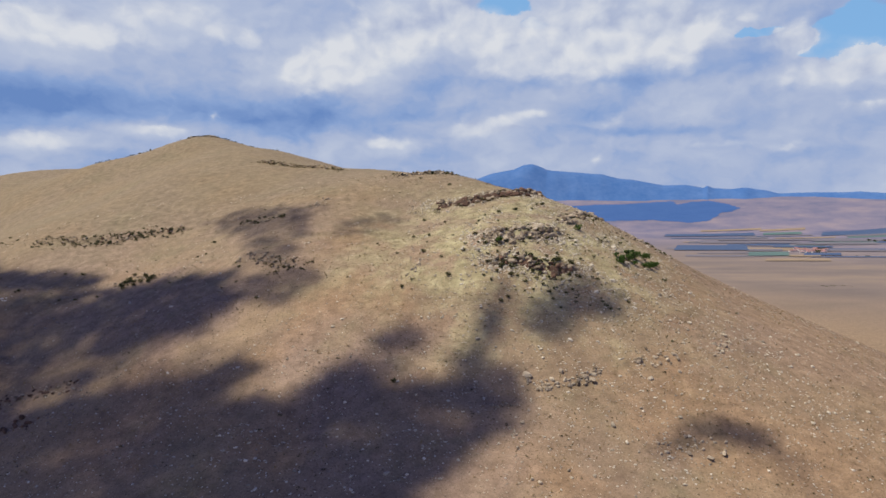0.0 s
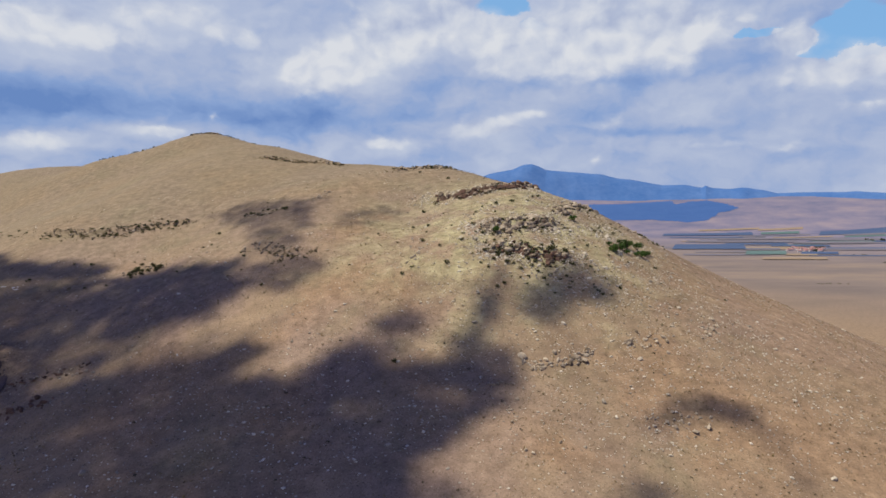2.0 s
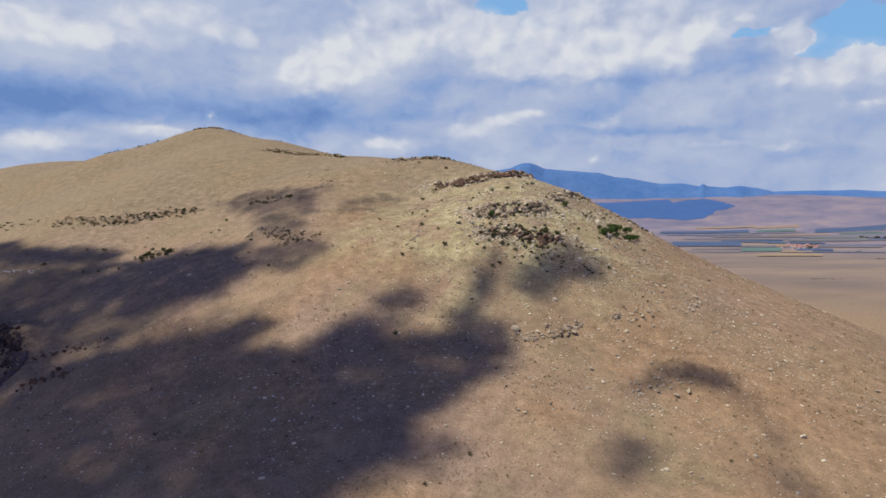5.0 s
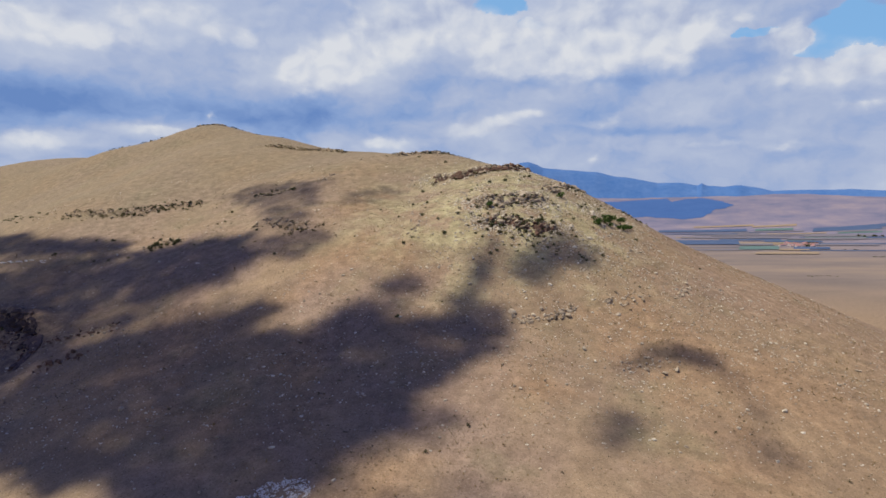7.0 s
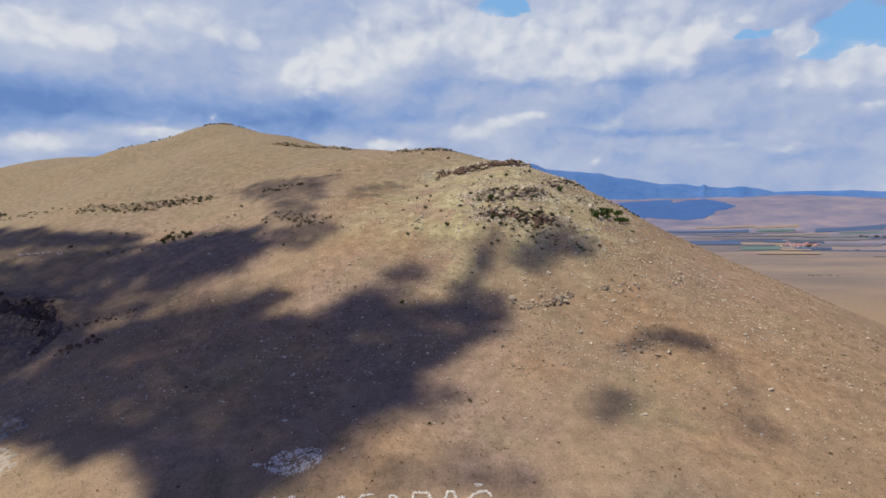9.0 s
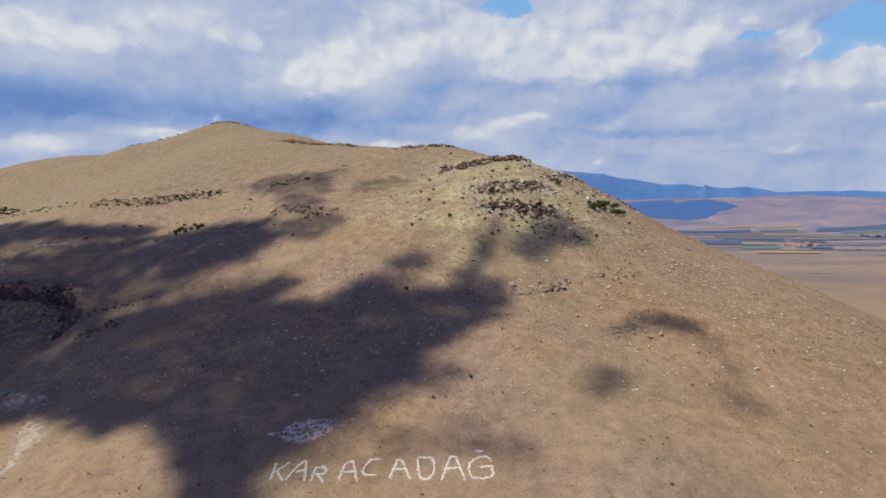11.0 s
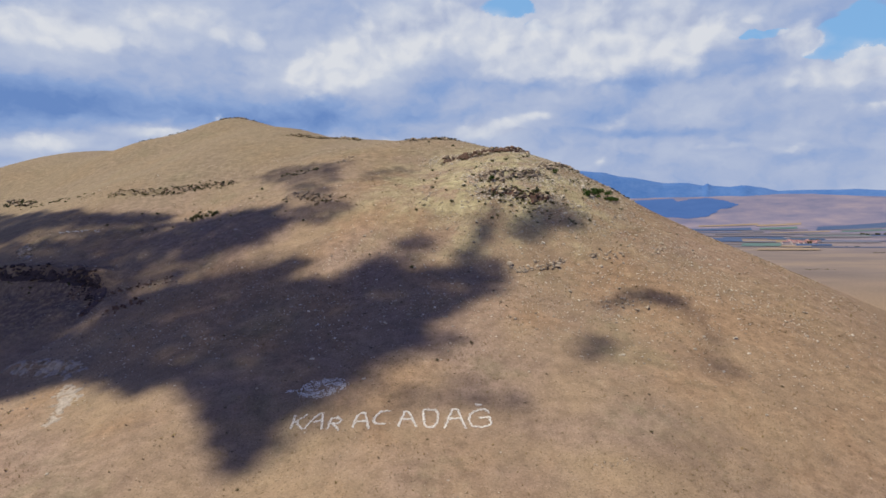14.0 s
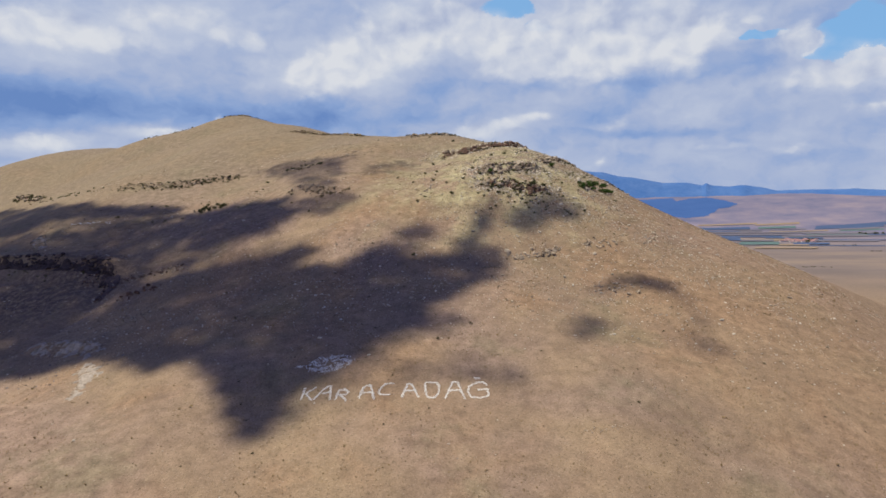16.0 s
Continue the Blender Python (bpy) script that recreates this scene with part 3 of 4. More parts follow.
# cloud shadow on the far upland, laid in as a dark hazy-blue sheet
FAR_SHADE = [(560, 3820), (600, 4120), (1108, 4083), (1363, 4098), (1464, 4102), (1473, 3965), (1679, 4052), (1713, 3861), (1703, 3684), (1460, 3445),
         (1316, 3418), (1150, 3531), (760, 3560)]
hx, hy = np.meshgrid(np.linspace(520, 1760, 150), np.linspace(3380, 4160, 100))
within = inside(hx + 55 * fbm(hx, hy, 240, 4, 0.6, 401), hy + 60 * fbm(hx, hy, 200, 4, 0.6, 402), FAR_SHADE)
tagged(new("heath", grid_mesh("heath", hx, hy, on_ground(hx, hy) + 1.0, FAR_SHADE_BLUE, within)), "dark blue sheet painted as cloud shade on the far upland", "heath", kind="structure")

# ---- things: helpers ----
def part(name, data, mat, parent, label=""):
    """One mesh object under a thing or a part. data: a bmesh or a mesh."""
    if isinstance(data, bmesh.types.BMesh):
        me = bpy.data.meshes.new(name)
        data.to_mesh(me)
        data.free()
        me.materials.append(mat)
        data = me
    ob = new(name, data)
    ob.parent = parent
    return tagged(ob, label)


def joined(name, shape, mat, smooth=False):
    v, f = shape
    return mesh_from(name, v, f, mat, smooth)


def boulder(seed, rings=2):
    """An angular stone of about unit radius, flat below."""
    rng = np.random.default_rng(seed)
    v, f = ball(rings, seed, 0.35)
    for k in range(7):
        n = rng.normal(size=3)
        n /= np.linalg.norm(n)
        d = v @ n - rng.uniform(0.55, 0.8)
        v = v - np.where(d > 0, d, 0)[:, None] * n * 0.92
    v[:, 2] = np.maximum(v[:, 2], -0.45)
    return v * np.array([1.0, rng.uniform(0.65, 0.95), rng.uniform(0.6, 0.85)]), f


BOULDERS = [boulder(40 + k) for k in range(9)]
PEBBLES = [boulder(70 + k, 1) for k in range(7)]
ROCK_MESH = [joined("rock", b, ROCK) for b in BOULDERS]
RED_MESH = [joined("rock", b, RED_ROCK) for b in BOULDERS]
SHADE_DARK_MESH = [joined("rock", b, SHADE_DARK_ROCK) for b in BOULDERS]
PALE_MESH = [joined("rock", b, PALE_ROCK) for b in BOULDERS]


def along(line, t):
    """The place a share t of the way along a broken line."""
    lengths = [math.dist(a, b) for a, b in zip(line, line[1:])]
    d = t * sum(lengths)
    for (a, b), n in zip(zip(line, line[1:]), lengths):
        if d <= n or n == lengths[-1]:
            u = min(1, d / n)
            return a[0] + (b[0] - a[0]) * u, a[1] + (b[1] - a[1]) * u
        d -= n
    return line[-1]


def outcrop(label, line, count, size, meshes, seed, spread=2.5, flat=1.0, group="rock outcrops on the hill"):
    """A broken ledge of rocks along a line."""
    rng = np.random.default_rng(seed)
    cx, cy = along(line, 0.5)
    base = tagged(new("rock_outcrop"), label, "rock outcrop", group)
    base.location = (cx, cy, z_at(cx, cy))
    for k in range(count):
        x, y = along(line, (k + rng.uniform(0, 1)) / count)
        x, y = x + rng.normal() * spread * 0.6, y + rng.normal() * spread * 0.9
        s = size * rng.uniform(0.45, 1.35) * (1.3 if rng.random() < 0.15 else 1)
        rock = part("rock", meshes[int(rng.integers(len(meshes)))], None, base)
        rock.location = Vector((x, y, z_at(x, y) + 0.22 * s * flat)) - base.location
        rock.rotation_euler = (rng.normal() * 0.2, rng.normal() * 0.2, rng.uniform(0, 6.3))
        rock.scale = (s * rng.uniform(0.9, 1.5), s, s * flat)
    return base


# ---- rock ledges of the ridge and the shoulder ----
outcrop("long dark brown rock ledge under the crest", [(-3, 354), (14, 348), (30, 349), (44, 355), (62, 386)], 117, 1.45, ROCK_MESH + RED_MESH[:4], 11, 2.2)
outcrop("pale broken rock ledge among dark shrubs", [(20, 291), (30, 287), (41, 291), (53, 294)], 95, 1.25, ROCK_MESH + PALE_MESH[:5], 12, 2.2)
outcrop("broken grey rock knob on the spur", [(58, 309), (66, 322), (75, 341), (88, 352)], 90, 1.3, ROCK_MESH + PALE_MESH[:3], 13, 3.0)
outcrop("dark rock ledge with shrubs at its foot", [(23, 272), (35, 270), (46, 265), (56, 269)], 70, 1.15, ROCK_MESH + RED_MESH[:5], 14, 1.6)
outcrop("flat rock cap on the crest", [(-31, 410), (-13, 416), (6, 424)], 64, 1.05, ROCK_MESH, 15, 2.5, 0.8)
outcrop("low rock ledge along the shoulder", [(-247, 385), (-227, 379), (-208, 375), (-191, 374), (-178, 380), (-158, 378)], 83, 0.72, ROCK_MESH + RED_MESH[:3], 16, 2.0)
outcrop("stony knoll in cloud shade", [(-163, 314), (-153, 318), (-142, 314)], 34, 0.74, ROCK_MESH, 17, 2.0)
outcrop("greyish broken ledge on the slope", [(-101, 305), (-92, 306), (-75, 293), (-67, 292)], 64, 0.68, ROCK_MESH + PALE_MESH[:4], 18, 2.2)
outcrop("thin rock ledge high on the slope", [(-149, 517), (-117, 499), (-78, 476)], 64, 0.81, ROCK_MESH + RED_MESH[:3], 19, 2.0)
outcrop("grey rock ledge in cloud shade", [(-117, 365), (-100, 357), (-89, 358)], 41, 0.74, ROCK_MESH, 20, 1.6)
outcrop("flat rocky summit cap", [(-262, 660), (-240, 668), (-218, 676)], 80, 1.6, ROCK_MESH, 21, 4.0, 0.7)
outcrop("rocks on the spur's edge", [(92, 330), (108, 338), (116, 346)], 34, 0.74, ROCK_MESH + PALE_MESH[:3], 22, 3.0)
outcrop("pale stony patch on the slope", [(-14, 266), (-11, 279)], 34, 0.5, PALE_MESH, 23, 2.2)
outcrop("pale stony patch below the crest", [(-76, 366), (-66, 376)], 26, 0.56, PALE_MESH, 24, 2.2)
# pale bedrock and the gully on the shaded side
outcrop("pale bedrock bank above the lower slope", [(-190, 182), (-172, 177), (-164, 173), (-149, 167)], 60, 0.8, PALE_MESH, 25, 2.4, 0.6)
outcrop("pale bedrock showing through the grass", [(-147, 154), (-143, 147), (-139, 134), (-136, 127)], 40, 0.4, PALE_MESH, 26, 2.6, 0.6)
outcrop("pale rock slabs on the shaded slope", [(-262, 309), (-256, 300), (-252, 290)], 49, 0.93, PALE_MESH, 27, 3.0, 0.5)
outcrop("thin pale rock line on the shaded slope", [(-249, 322), (-238, 319), (-227, 318)], 30, 0.5, PALE_MESH, 28, 0.6, 0.6)
outcrop("rock scarp along the gully, coloured dark for shade", [(-300, 287), (-257, 276), (-241, 270), (-225, 266), (-205, 259), (-190, 252), (-181, 244)], 210, 1.35, SHADE_DARK_MESH, 29, 1.5, 0.9)
outcrop("broken rocks below the gully scarp, coloured dark for shade", [(-200, 251), (-186, 243), (-178, 234), (-181, 226)], 100, 0.8, SHADE_DARK_MESH + RED_MESH[:3], 30, 2.4, 0.8)
outcrop("dark rock knob on the far shoulder", [(-432, 541), (-405, 522), (-388, 508)], 60, 1.5, ROCK_MESH + RED_MESH[:4], 47, 3.0)
outcrop("reddish clods on the gully rim", [(-177, 232), (-170, 236), (-153, 236), (-138, 238)], 70, 0.6, RED_MESH[:5] + ROCK_MESH[:3], 31, 2.2)
outcrop("dark red clods below the gully rim", [(-166, 216), (-157, 220), (-145, 219)], 22, 0.95, RED_MESH, 32, 2.0)
outcrop("whitish stones at the foot of the slope", [(41, 91), (47, 92), (55, 94)], 30, 0.28, PALE_MESH, 33, 0.8)
outcrop("row of pale rocks across the slope", [(28, 213), (35, 210), (42, 212), (48, 212), (56, 217)], 48, 0.85, PALE_MESH + ROCK_MESH[:3], 35, 1.8)
outcrop("cluster of pale rocks on the flank", [(69, 223), (81, 226), (88, 228)], 36, 0.75, PALE_MESH + ROCK_MESH[:4], 36, 2.8)
outcrop("pale stones strewn below the spur", [(66, 188), (77, 188), (87, 184)], 34, 0.6, PALE_MESH, 37, 3.4)
outcrop("pale stones on the far flank", [(98, 232), (106, 237), (112, 246)], 28, 0.75, PALE_MESH, 38, 3.4)
outcrop("pale stones near the foot of the flank", [(146, 189), (165, 200), (188, 224)], 30, 0.5, PALE_MESH, 39, 4.0)
outcrop("small dark stones beside a pale scatter", [(16, 201), (22, 202), (26, 202)], 14, 0.5, ROCK_MESH, 42, 0.6)
outcrop("few pale stones on lit grass", [(20, 193), (22, 190), (23, 186)], 10, 0.45, PALE_MESH, 43, 1.2)
outcrop("line of small pale stones", [(70, 113), (70, 119), (70, 125)], 15, 0.25, PALE_MESH, 34, 0.5)

WHITE_MESH = [joined("rock", b, WHITEWASH) for b in BOULDERS[:5]]
outcrop("broken line of whitish stones on the shaded slope", [(-249, 322), (-238, 319), (-228, 318)], 30, 0.62, WHITE_MESH, 45, 0.5, 0.8)
outcrop("whitish stones beside the line", [(-224, 316), (-219, 314)], 8, 0.5, WHITE_MESH, 46, 1.0, 0.8)


def slab(label, line, wide, high, seed, mat=BEDROCK, sunk=0.85):
    """A worn bank of bedrock along a line, thick in the middle and feathering out into the turf."""
    u, v = np.meshgrid(np.linspace(0, 1, 64), np.linspace(-1, 1, 26))
    mid = np.array([along(line, t) for t in u[0]])
    side = np.gradient(mid, axis=0)
    side = np.stack([-side[:, 1], side[:, 0]], -1) / np.linalg.norm(side, axis=1)[:, None]
    x, y = mid[:, 0] + v * wide * side[:, 0], mid[:, 1] + v * wide * side[:, 1]
    x, y = x + 1.2 * fbm(x, y, 5, 3, 0.6, seed), y + 1.2 * fbm(x, y, 6, 3, 0.6, seed + 1)
    body = np.clip(1.2 - v * v - (2 * u - 1) ** 4, -0.6, 1) + 2.2 * fbm(x, y, 2.8, 5, 0.68, seed + 2)
    z = on_ground(x, y) + high * (np.clip(body, -0.8, 1.5) - sunk)
    base = tagged(new("bedrock_bank"), label, "bedrock", "bedrock banks on the slope")
    part("bank", grid_mesh("bank", x, y, z, mat), None, base)


slab("pale weathered bedrock bank in cloud shade", [(-190, 183), (-172, 177), (-160, 171), (-143, 162)], 5.0, 1.0, 300)
slab("pale bedrock showing through dry grass", [(-150, 156), (-140, 146), (-135, 136)], 5.2, 0.8, 310)
slab("pale bedrock tongue on the lower slope", [(-138, 138), (-135, 128), (-135, 122)], 3.4, 0.6, 320)
slab("pale flat bedrock on the shaded slope", [(-266, 310), (-256, 300), (-250, 290)], 4.0, 0.7, 330)
slab("crumbling face of the gully scarp, coloured dark for shade", [(-310, 288), (-257, 275), (-241, 269), (-225, 265), (-205, 258), (-190, 251), (-180, 243)], 2.4, 1.1, 340, SHADE_DARK_ROCK, 0.5)
slab("earth bank below the gully scarp, coloured dark for shade", [(-190, 250), (-179, 240), (-177, 230), (-184, 224)], 3.4, 1.0, 350, SHADE_DARK_ROCK, 0.6)
slab("dark brown bedrock ledge under the crest", [(-3, 353), (14, 347), (30, 348), (44, 354), (62, 385)], 1.6, 1.5, 360, RED_ROCK, 0.4)
slab("weathered bedrock ledge among shrubs", [(20, 290), (30, 286), (41, 290), (53, 293)], 1.5, 1.3, 370, ROCK, 0.5)
slab("dark bedrock ledge low on the spur", [(23, 271), (35, 269), (46, 264), (56, 268)], 1.4, 1.3, 380, RED_ROCK, 0.5)

# ---- single boulders ----
BIG = [(70, 223, 2.2), (81, 226, 1.2), (72, 215, 1.3), (104, 235, 1.3), (130, 262, 1.0), (25, 194, 0.9), (20, 193, 0.6), (22, 190, 0.5),
       (23, 187, 0.5), (6, 185, 0.8), (29, 214, 0.8), (33, 209, 1.4), (35, 211, 0.8), (39, 210, 0.9), (43, 217, 0.7), (46, 211, 1.5),
       (50, 216, 1.0), (52, 215, 1.2), (55, 217, 0.8), (66, 188, 0.9), (67, 175, 0.6), (86, 187, 0.8), (86, 181, 0.7), (27, 170, 0.9),
       (36, 175, 0.7), (32, 183, 0.6), (78, 191, 0.5)]
BIG2 = [(-69, 154, 0.9), (-66, 131, 0.8), (74, 147, 0.8), (110, 135, 0.7), (81, 116, 0.6), (146, 189, 0.9), (159, 195, 0.6),
        (188, 227, 1.0), (187, 219, 0.8), (-123, 219, 0.8), (-110, 177, 1.6), (28, 134, 0.6), (25, 171, 0.9), (35, 163, 0.6), (129, 218, 0.8)]
rng = np.random.default_rng(5)
for k, (x, y, s) in enumerate(BIG + BIG2):
    big = tagged(new("boulder", (PALE_MESH if k % 3 else ROCK_MESH)[k % 9]), "large weathered pale boulder lying on dry grass" if s > 1 else
                 "weathered pale boulder half sunk in dry grass", "boulder", "boulders on the slope")
    big.location = (x, y, z_at(x, y) + 0.12 * s)
    big.rotation_euler = (rng.normal() * 0.15, rng.normal() * 0.15, rng.uniform(0, 6.3))
    big.scale = (s * 0.95, s * 0.85, s * 0.9)

# ---- the word laid out in white stones ----
WORD = [
    ("K", -47.2, 112.5, [[(-1.8, 3.4), (-2.1, -2.4)], [(-1.8, -0.2), (2.2, 3.0)], [(-0.8, 0.1), (1.7, -3.5)]]),
    ("A", -41.9, 111.3, [[(-2.8, -2.1), (-0.8, 1.5), (0.8, 3.7), (2.0, 3.2), (2.8, -3.8)], [(-0.4, -0.2), (2.2, 0.5)]]),
    ("R", -35.2, 108.8, [[(-1.9, -1.6), (-1.6, 3.1), (0.5, 2.9), (1.9, 1.5), (1.3, 0.4), (-1.5, 0.5)], [(-0.8, 0.6), (1.8, -3.0)]]),
    ("A", -26.8, 109.0, [[(-2.6, -3.1), (-1.7, 2.4), (-0.5, 3.5), (0.5, 3.6), (2.5, -3.7)], [(-1.8, -0.3), (1.8, -0.4)]]),
    ("C", -20.8, 110.0, [[(2.1, 3.0), (-0.6, 2.7), (-2.2, -0.1), (-2.2, -2.0), (-1.1, -2.7), (1.3, -3.1)]]),
    ("A", -12.6, 109.2, [[(-2.8, -3.5), (-1.2, 3.4), (-0.2, 3.5), (0.5, 2.7), (2.7, -3.3)], [(-2.0, -0.1), (1.5, 0.2)]]),
    ("D", -5.6, 109.9, [[(-2.4, 3.1), (-1.9, -2.2), (-1.0, -3.9), (1.0, -3.8), (2.3, -1.4), (2.4, 2.2), (1.6, 4.0), (-2.1, 3.8)]]),
    ("A", 2.0, 110.4, [[(-3.2, -4.3), (-0.7, 4.2), (0.9, 4.2), (3.3, -3.8)], [(-1.7, -0.2), (1.9, 0.6)]]),
    ("\u011e", 9.8, 112.4, [[(3.3, 1.5), (2.0, 3.2), (-0.6, 2.6), (-3.0, 0.3), (-3.4, -2.4), (-2.3, -5.0), (0.7, -5.2), (3.3, -3.8), (3.3, -0.4), (-0.3, -0.9)], [(-1.0, 5.2), (0.7, 5.1)]]),
]


def white_stones(name, spots, size, rng, mat=WHITEWASH):
    """Stones set close together on the ground at the given places."""
    spots = np.array(spots)
    sizes = size * rng.uniform(0.7, 1.3, len(spots))
    z = on_ground(spots[:, 0], spots[:, 1]) + 0.1 * sizes
    return scatter(name, PEBBLES, np.column_stack([spots, z]), rng.uniform(0, 6.3, len(spots)), np.column_stack([sizes, sizes, sizes * 0.8]), mat)


rng = np.random.default_rng(8)
for sign, lx, ly, strokes in WORD:
    letter = tagged(new("stone_letter"), "letter " + sign + " laid out in whitewashed stones on dry grass", "stone letter", "letters of the hillside word")
    for line in strokes:
        spots = []
        for (ax, ay), (bx, by) in zip(line, line[1:]):
            n = int(math.dist((ax, ay), (bx, by)) / 0.085)
            for k in range(n):
                t = (k + rng.random()) / n
                spots.append((lx + ax + (bx - ax) * t + rng.normal() * 0.17, ly + ay + (by - ay) * t + rng.normal() * 0.20))
        tagged(part("stroke", white_stones("stroke", spots, 0.26, rng), None, letter), kind="stuff")
# the whitish stone emblem above the word
spots = []
for k in range(1500):
    a, r = rng.uniform(0, 2 * math.pi), math.sqrt(rng.uniform(0.03, 1.0)) * (1 + 0.10 * math.sin(3.1 * k))
    if math.sin(5 * a + 9 * r) + math.sin(13 * a) * 0.6 + rng.normal() * 0.7 > -0.2 + (0.8 if r < 0.4 else 0):
        spots.append((-42.7 + 8.2 * r * math.cos(a), 127.6 + 4.9 * r * math.sin(a) + 0.1 * math.cos(a)))
for k in range(40):
    spots.append((-53.3 + rng.normal() * 0.8, 127.7 + rng.normal() * 0.35))
emblem = tagged(new("stone_emblem"), "oval emblem of whitish stones laid on the slope", "stone emblem")
tagged(part("stone_bed", white_stones("stone_bed", spots, 0.25, rng, WHITEWASH), None, emblem), kind="stuff")

# ---- shrubs and small trees ----
def crown(seed, leaves, wide=1.0, high=1.0, leaf=0.12):
    """A ragged dome of small leaf blades, about one across and one high."""
    rng = np.random.default_rng(seed)
    lobes = [(rng.uniform(-0.5, 0.5) * wide, rng.uniform(-0.5, 0.5) * wide, rng.uniform(0.35, 0.75) * high, rng.uniform(0.22, 0.42)) for _ in range(9)]
    v, f = [], []
    for k in range(leaves):
        cx, cy, cz, r = lobes[k % 9]
        n = rng.normal(size=3)
        n /= np.linalg.norm(n)
        c = np.array([cx, cy, cz]) + n * r * rng.uniform(0.55, 1.05)
        c[2] = max(c[2], 0.04)
        a, b = rng.normal(size=3), rng.normal(size=3)
        a, b = a / np.linalg.norm(a) * leaf, b / np.linalg.norm(b) * leaf * 0.6
        i = len(v)
        v += [c - a, c - b * 0.8, c + a, c + b]
        f.append((i, i + 1, i + 2, i + 3))
    return v, f


def stems(seed, count=5, high=0.7, thick=0.035):
    """Tapered stems that fork up from the ground."""
    rng = np.random.default_rng(seed)
    bm = bmesh.new()
    for k in range(count):
        lean = Vector((rng.normal() * 0.35, rng.normal() * 0.35, high))
        ring = []
        for t, r in ((0, 1.0), (0.5, 0.7), (1.0, 0.25)):
            c = lean * t + Vector((0.06 * math.sin(5 * t + k), 0.06 * math.cos(4 * t + k), 0))
            ring.append([bm.verts.new(c + Vector((math.cos(a), math.sin(a), 0)) * thick * r) for a in (0, 1.57, 3.14, 4.71)])
        for lo, hi in zip(ring, ring[1:]):
            for j in range(4):
                bm.faces.new((lo[j], lo[(j + 1) % 4], hi[(j + 1) % 4], hi[j]))
        bm.faces.new(ring[-1])
    me = bpy.data.meshes.new("stem")
    bm.to_mesh(me)
    bm.free()
    me.materials.append(BARK)
    return me


SHRUBS = [(mesh_from("crown", *crown(90 + k, 300, 1.0, 0.9), LEAF), stems(90 + k)) for k in range(4)]
TREES = [(mesh_from("crown", *crown(120 + k, 620, 1.0, 1.1, 0.09), GREEN_LEAF), stems(120 + k, 6, 0.8, 0.04)) for k in range(3)]


def plant(name, kinds, x, y, s, label, category, group, rng, high=1.0):
    crown_mesh, stem_mesh = kinds[int(rng.integers(len(kinds)))]
    base = tagged(new(name), label, category, group)
    base.location = (x, y, z_at(x, y) - 0.05)
    base.rotation_euler = (0, 0, rng.uniform(0, 6.3))
    base.scale = (s, s, s * high)
    part("crown", crown_mesh, None, base)
    part("stem", stem_mesh, None, base)


rng = np.random.default_rng(21)
SPUR = [(-10, 338), (1, 326), (15, 295), (-9, 287), (20, 260), (10, 287), (9, 281), (19, 285), (50, 277), (63, 265), (65, 264), (53, 264),
        (39, 261), (44, 262), (49, 261), (28, 263), (31, 262), (34, 259), (41, 258), (43, 254), (46, 256), (64, 251), (53, 256), (78, 301),
        (90, 317), (108, 336), (113, 342)]
SHOULDER = [(37, 320), (45, 322), (49, 331), (52, 332), (28, 319), (21, 319), (4, 384), (-14, 399), (-7, 413), (2, 420), (6, 428), (-17, 261),
            (-13, 265), (2, 265), (17, 263), (-1, 279), (-7, 309), (23, 249), (26, 251), (50, 254), (70, 248), (65, 249), (75, 253)]
WEST = [(-158, 322), (-159, 310), (-152, 309), (-150, 312), (-145, 312), (-218, 322), (-190, 332), (-124, 342), (-123, 327), (-97, 299),
        (-94, 285), (-202, 383), (-215, 380), (-168, 304), (-180, 306), (-202, 336), (-189, 308), (-132, 303), (-90, 355), (-104, 356),
        (-80, 268), (-17, 213), (-219, 321), (-218, 322)]
for x, y in SPUR + SHOULDER + WEST:
    plant("shrub", SHRUBS, x, y, rng.uniform(0.9, 1.7), "low dark green shrub on the dry slope", "shrub", "shrubs on the hill", rng)
for k in range(56):
    plant("shrub", SHRUBS, 50 + rng.normal() * 34, 284 + rng.normal() * 24, rng.uniform(0.6, 1.4), "small dark olive shrub among the spur's stones", "shrub", "shrubs on the hill", rng)
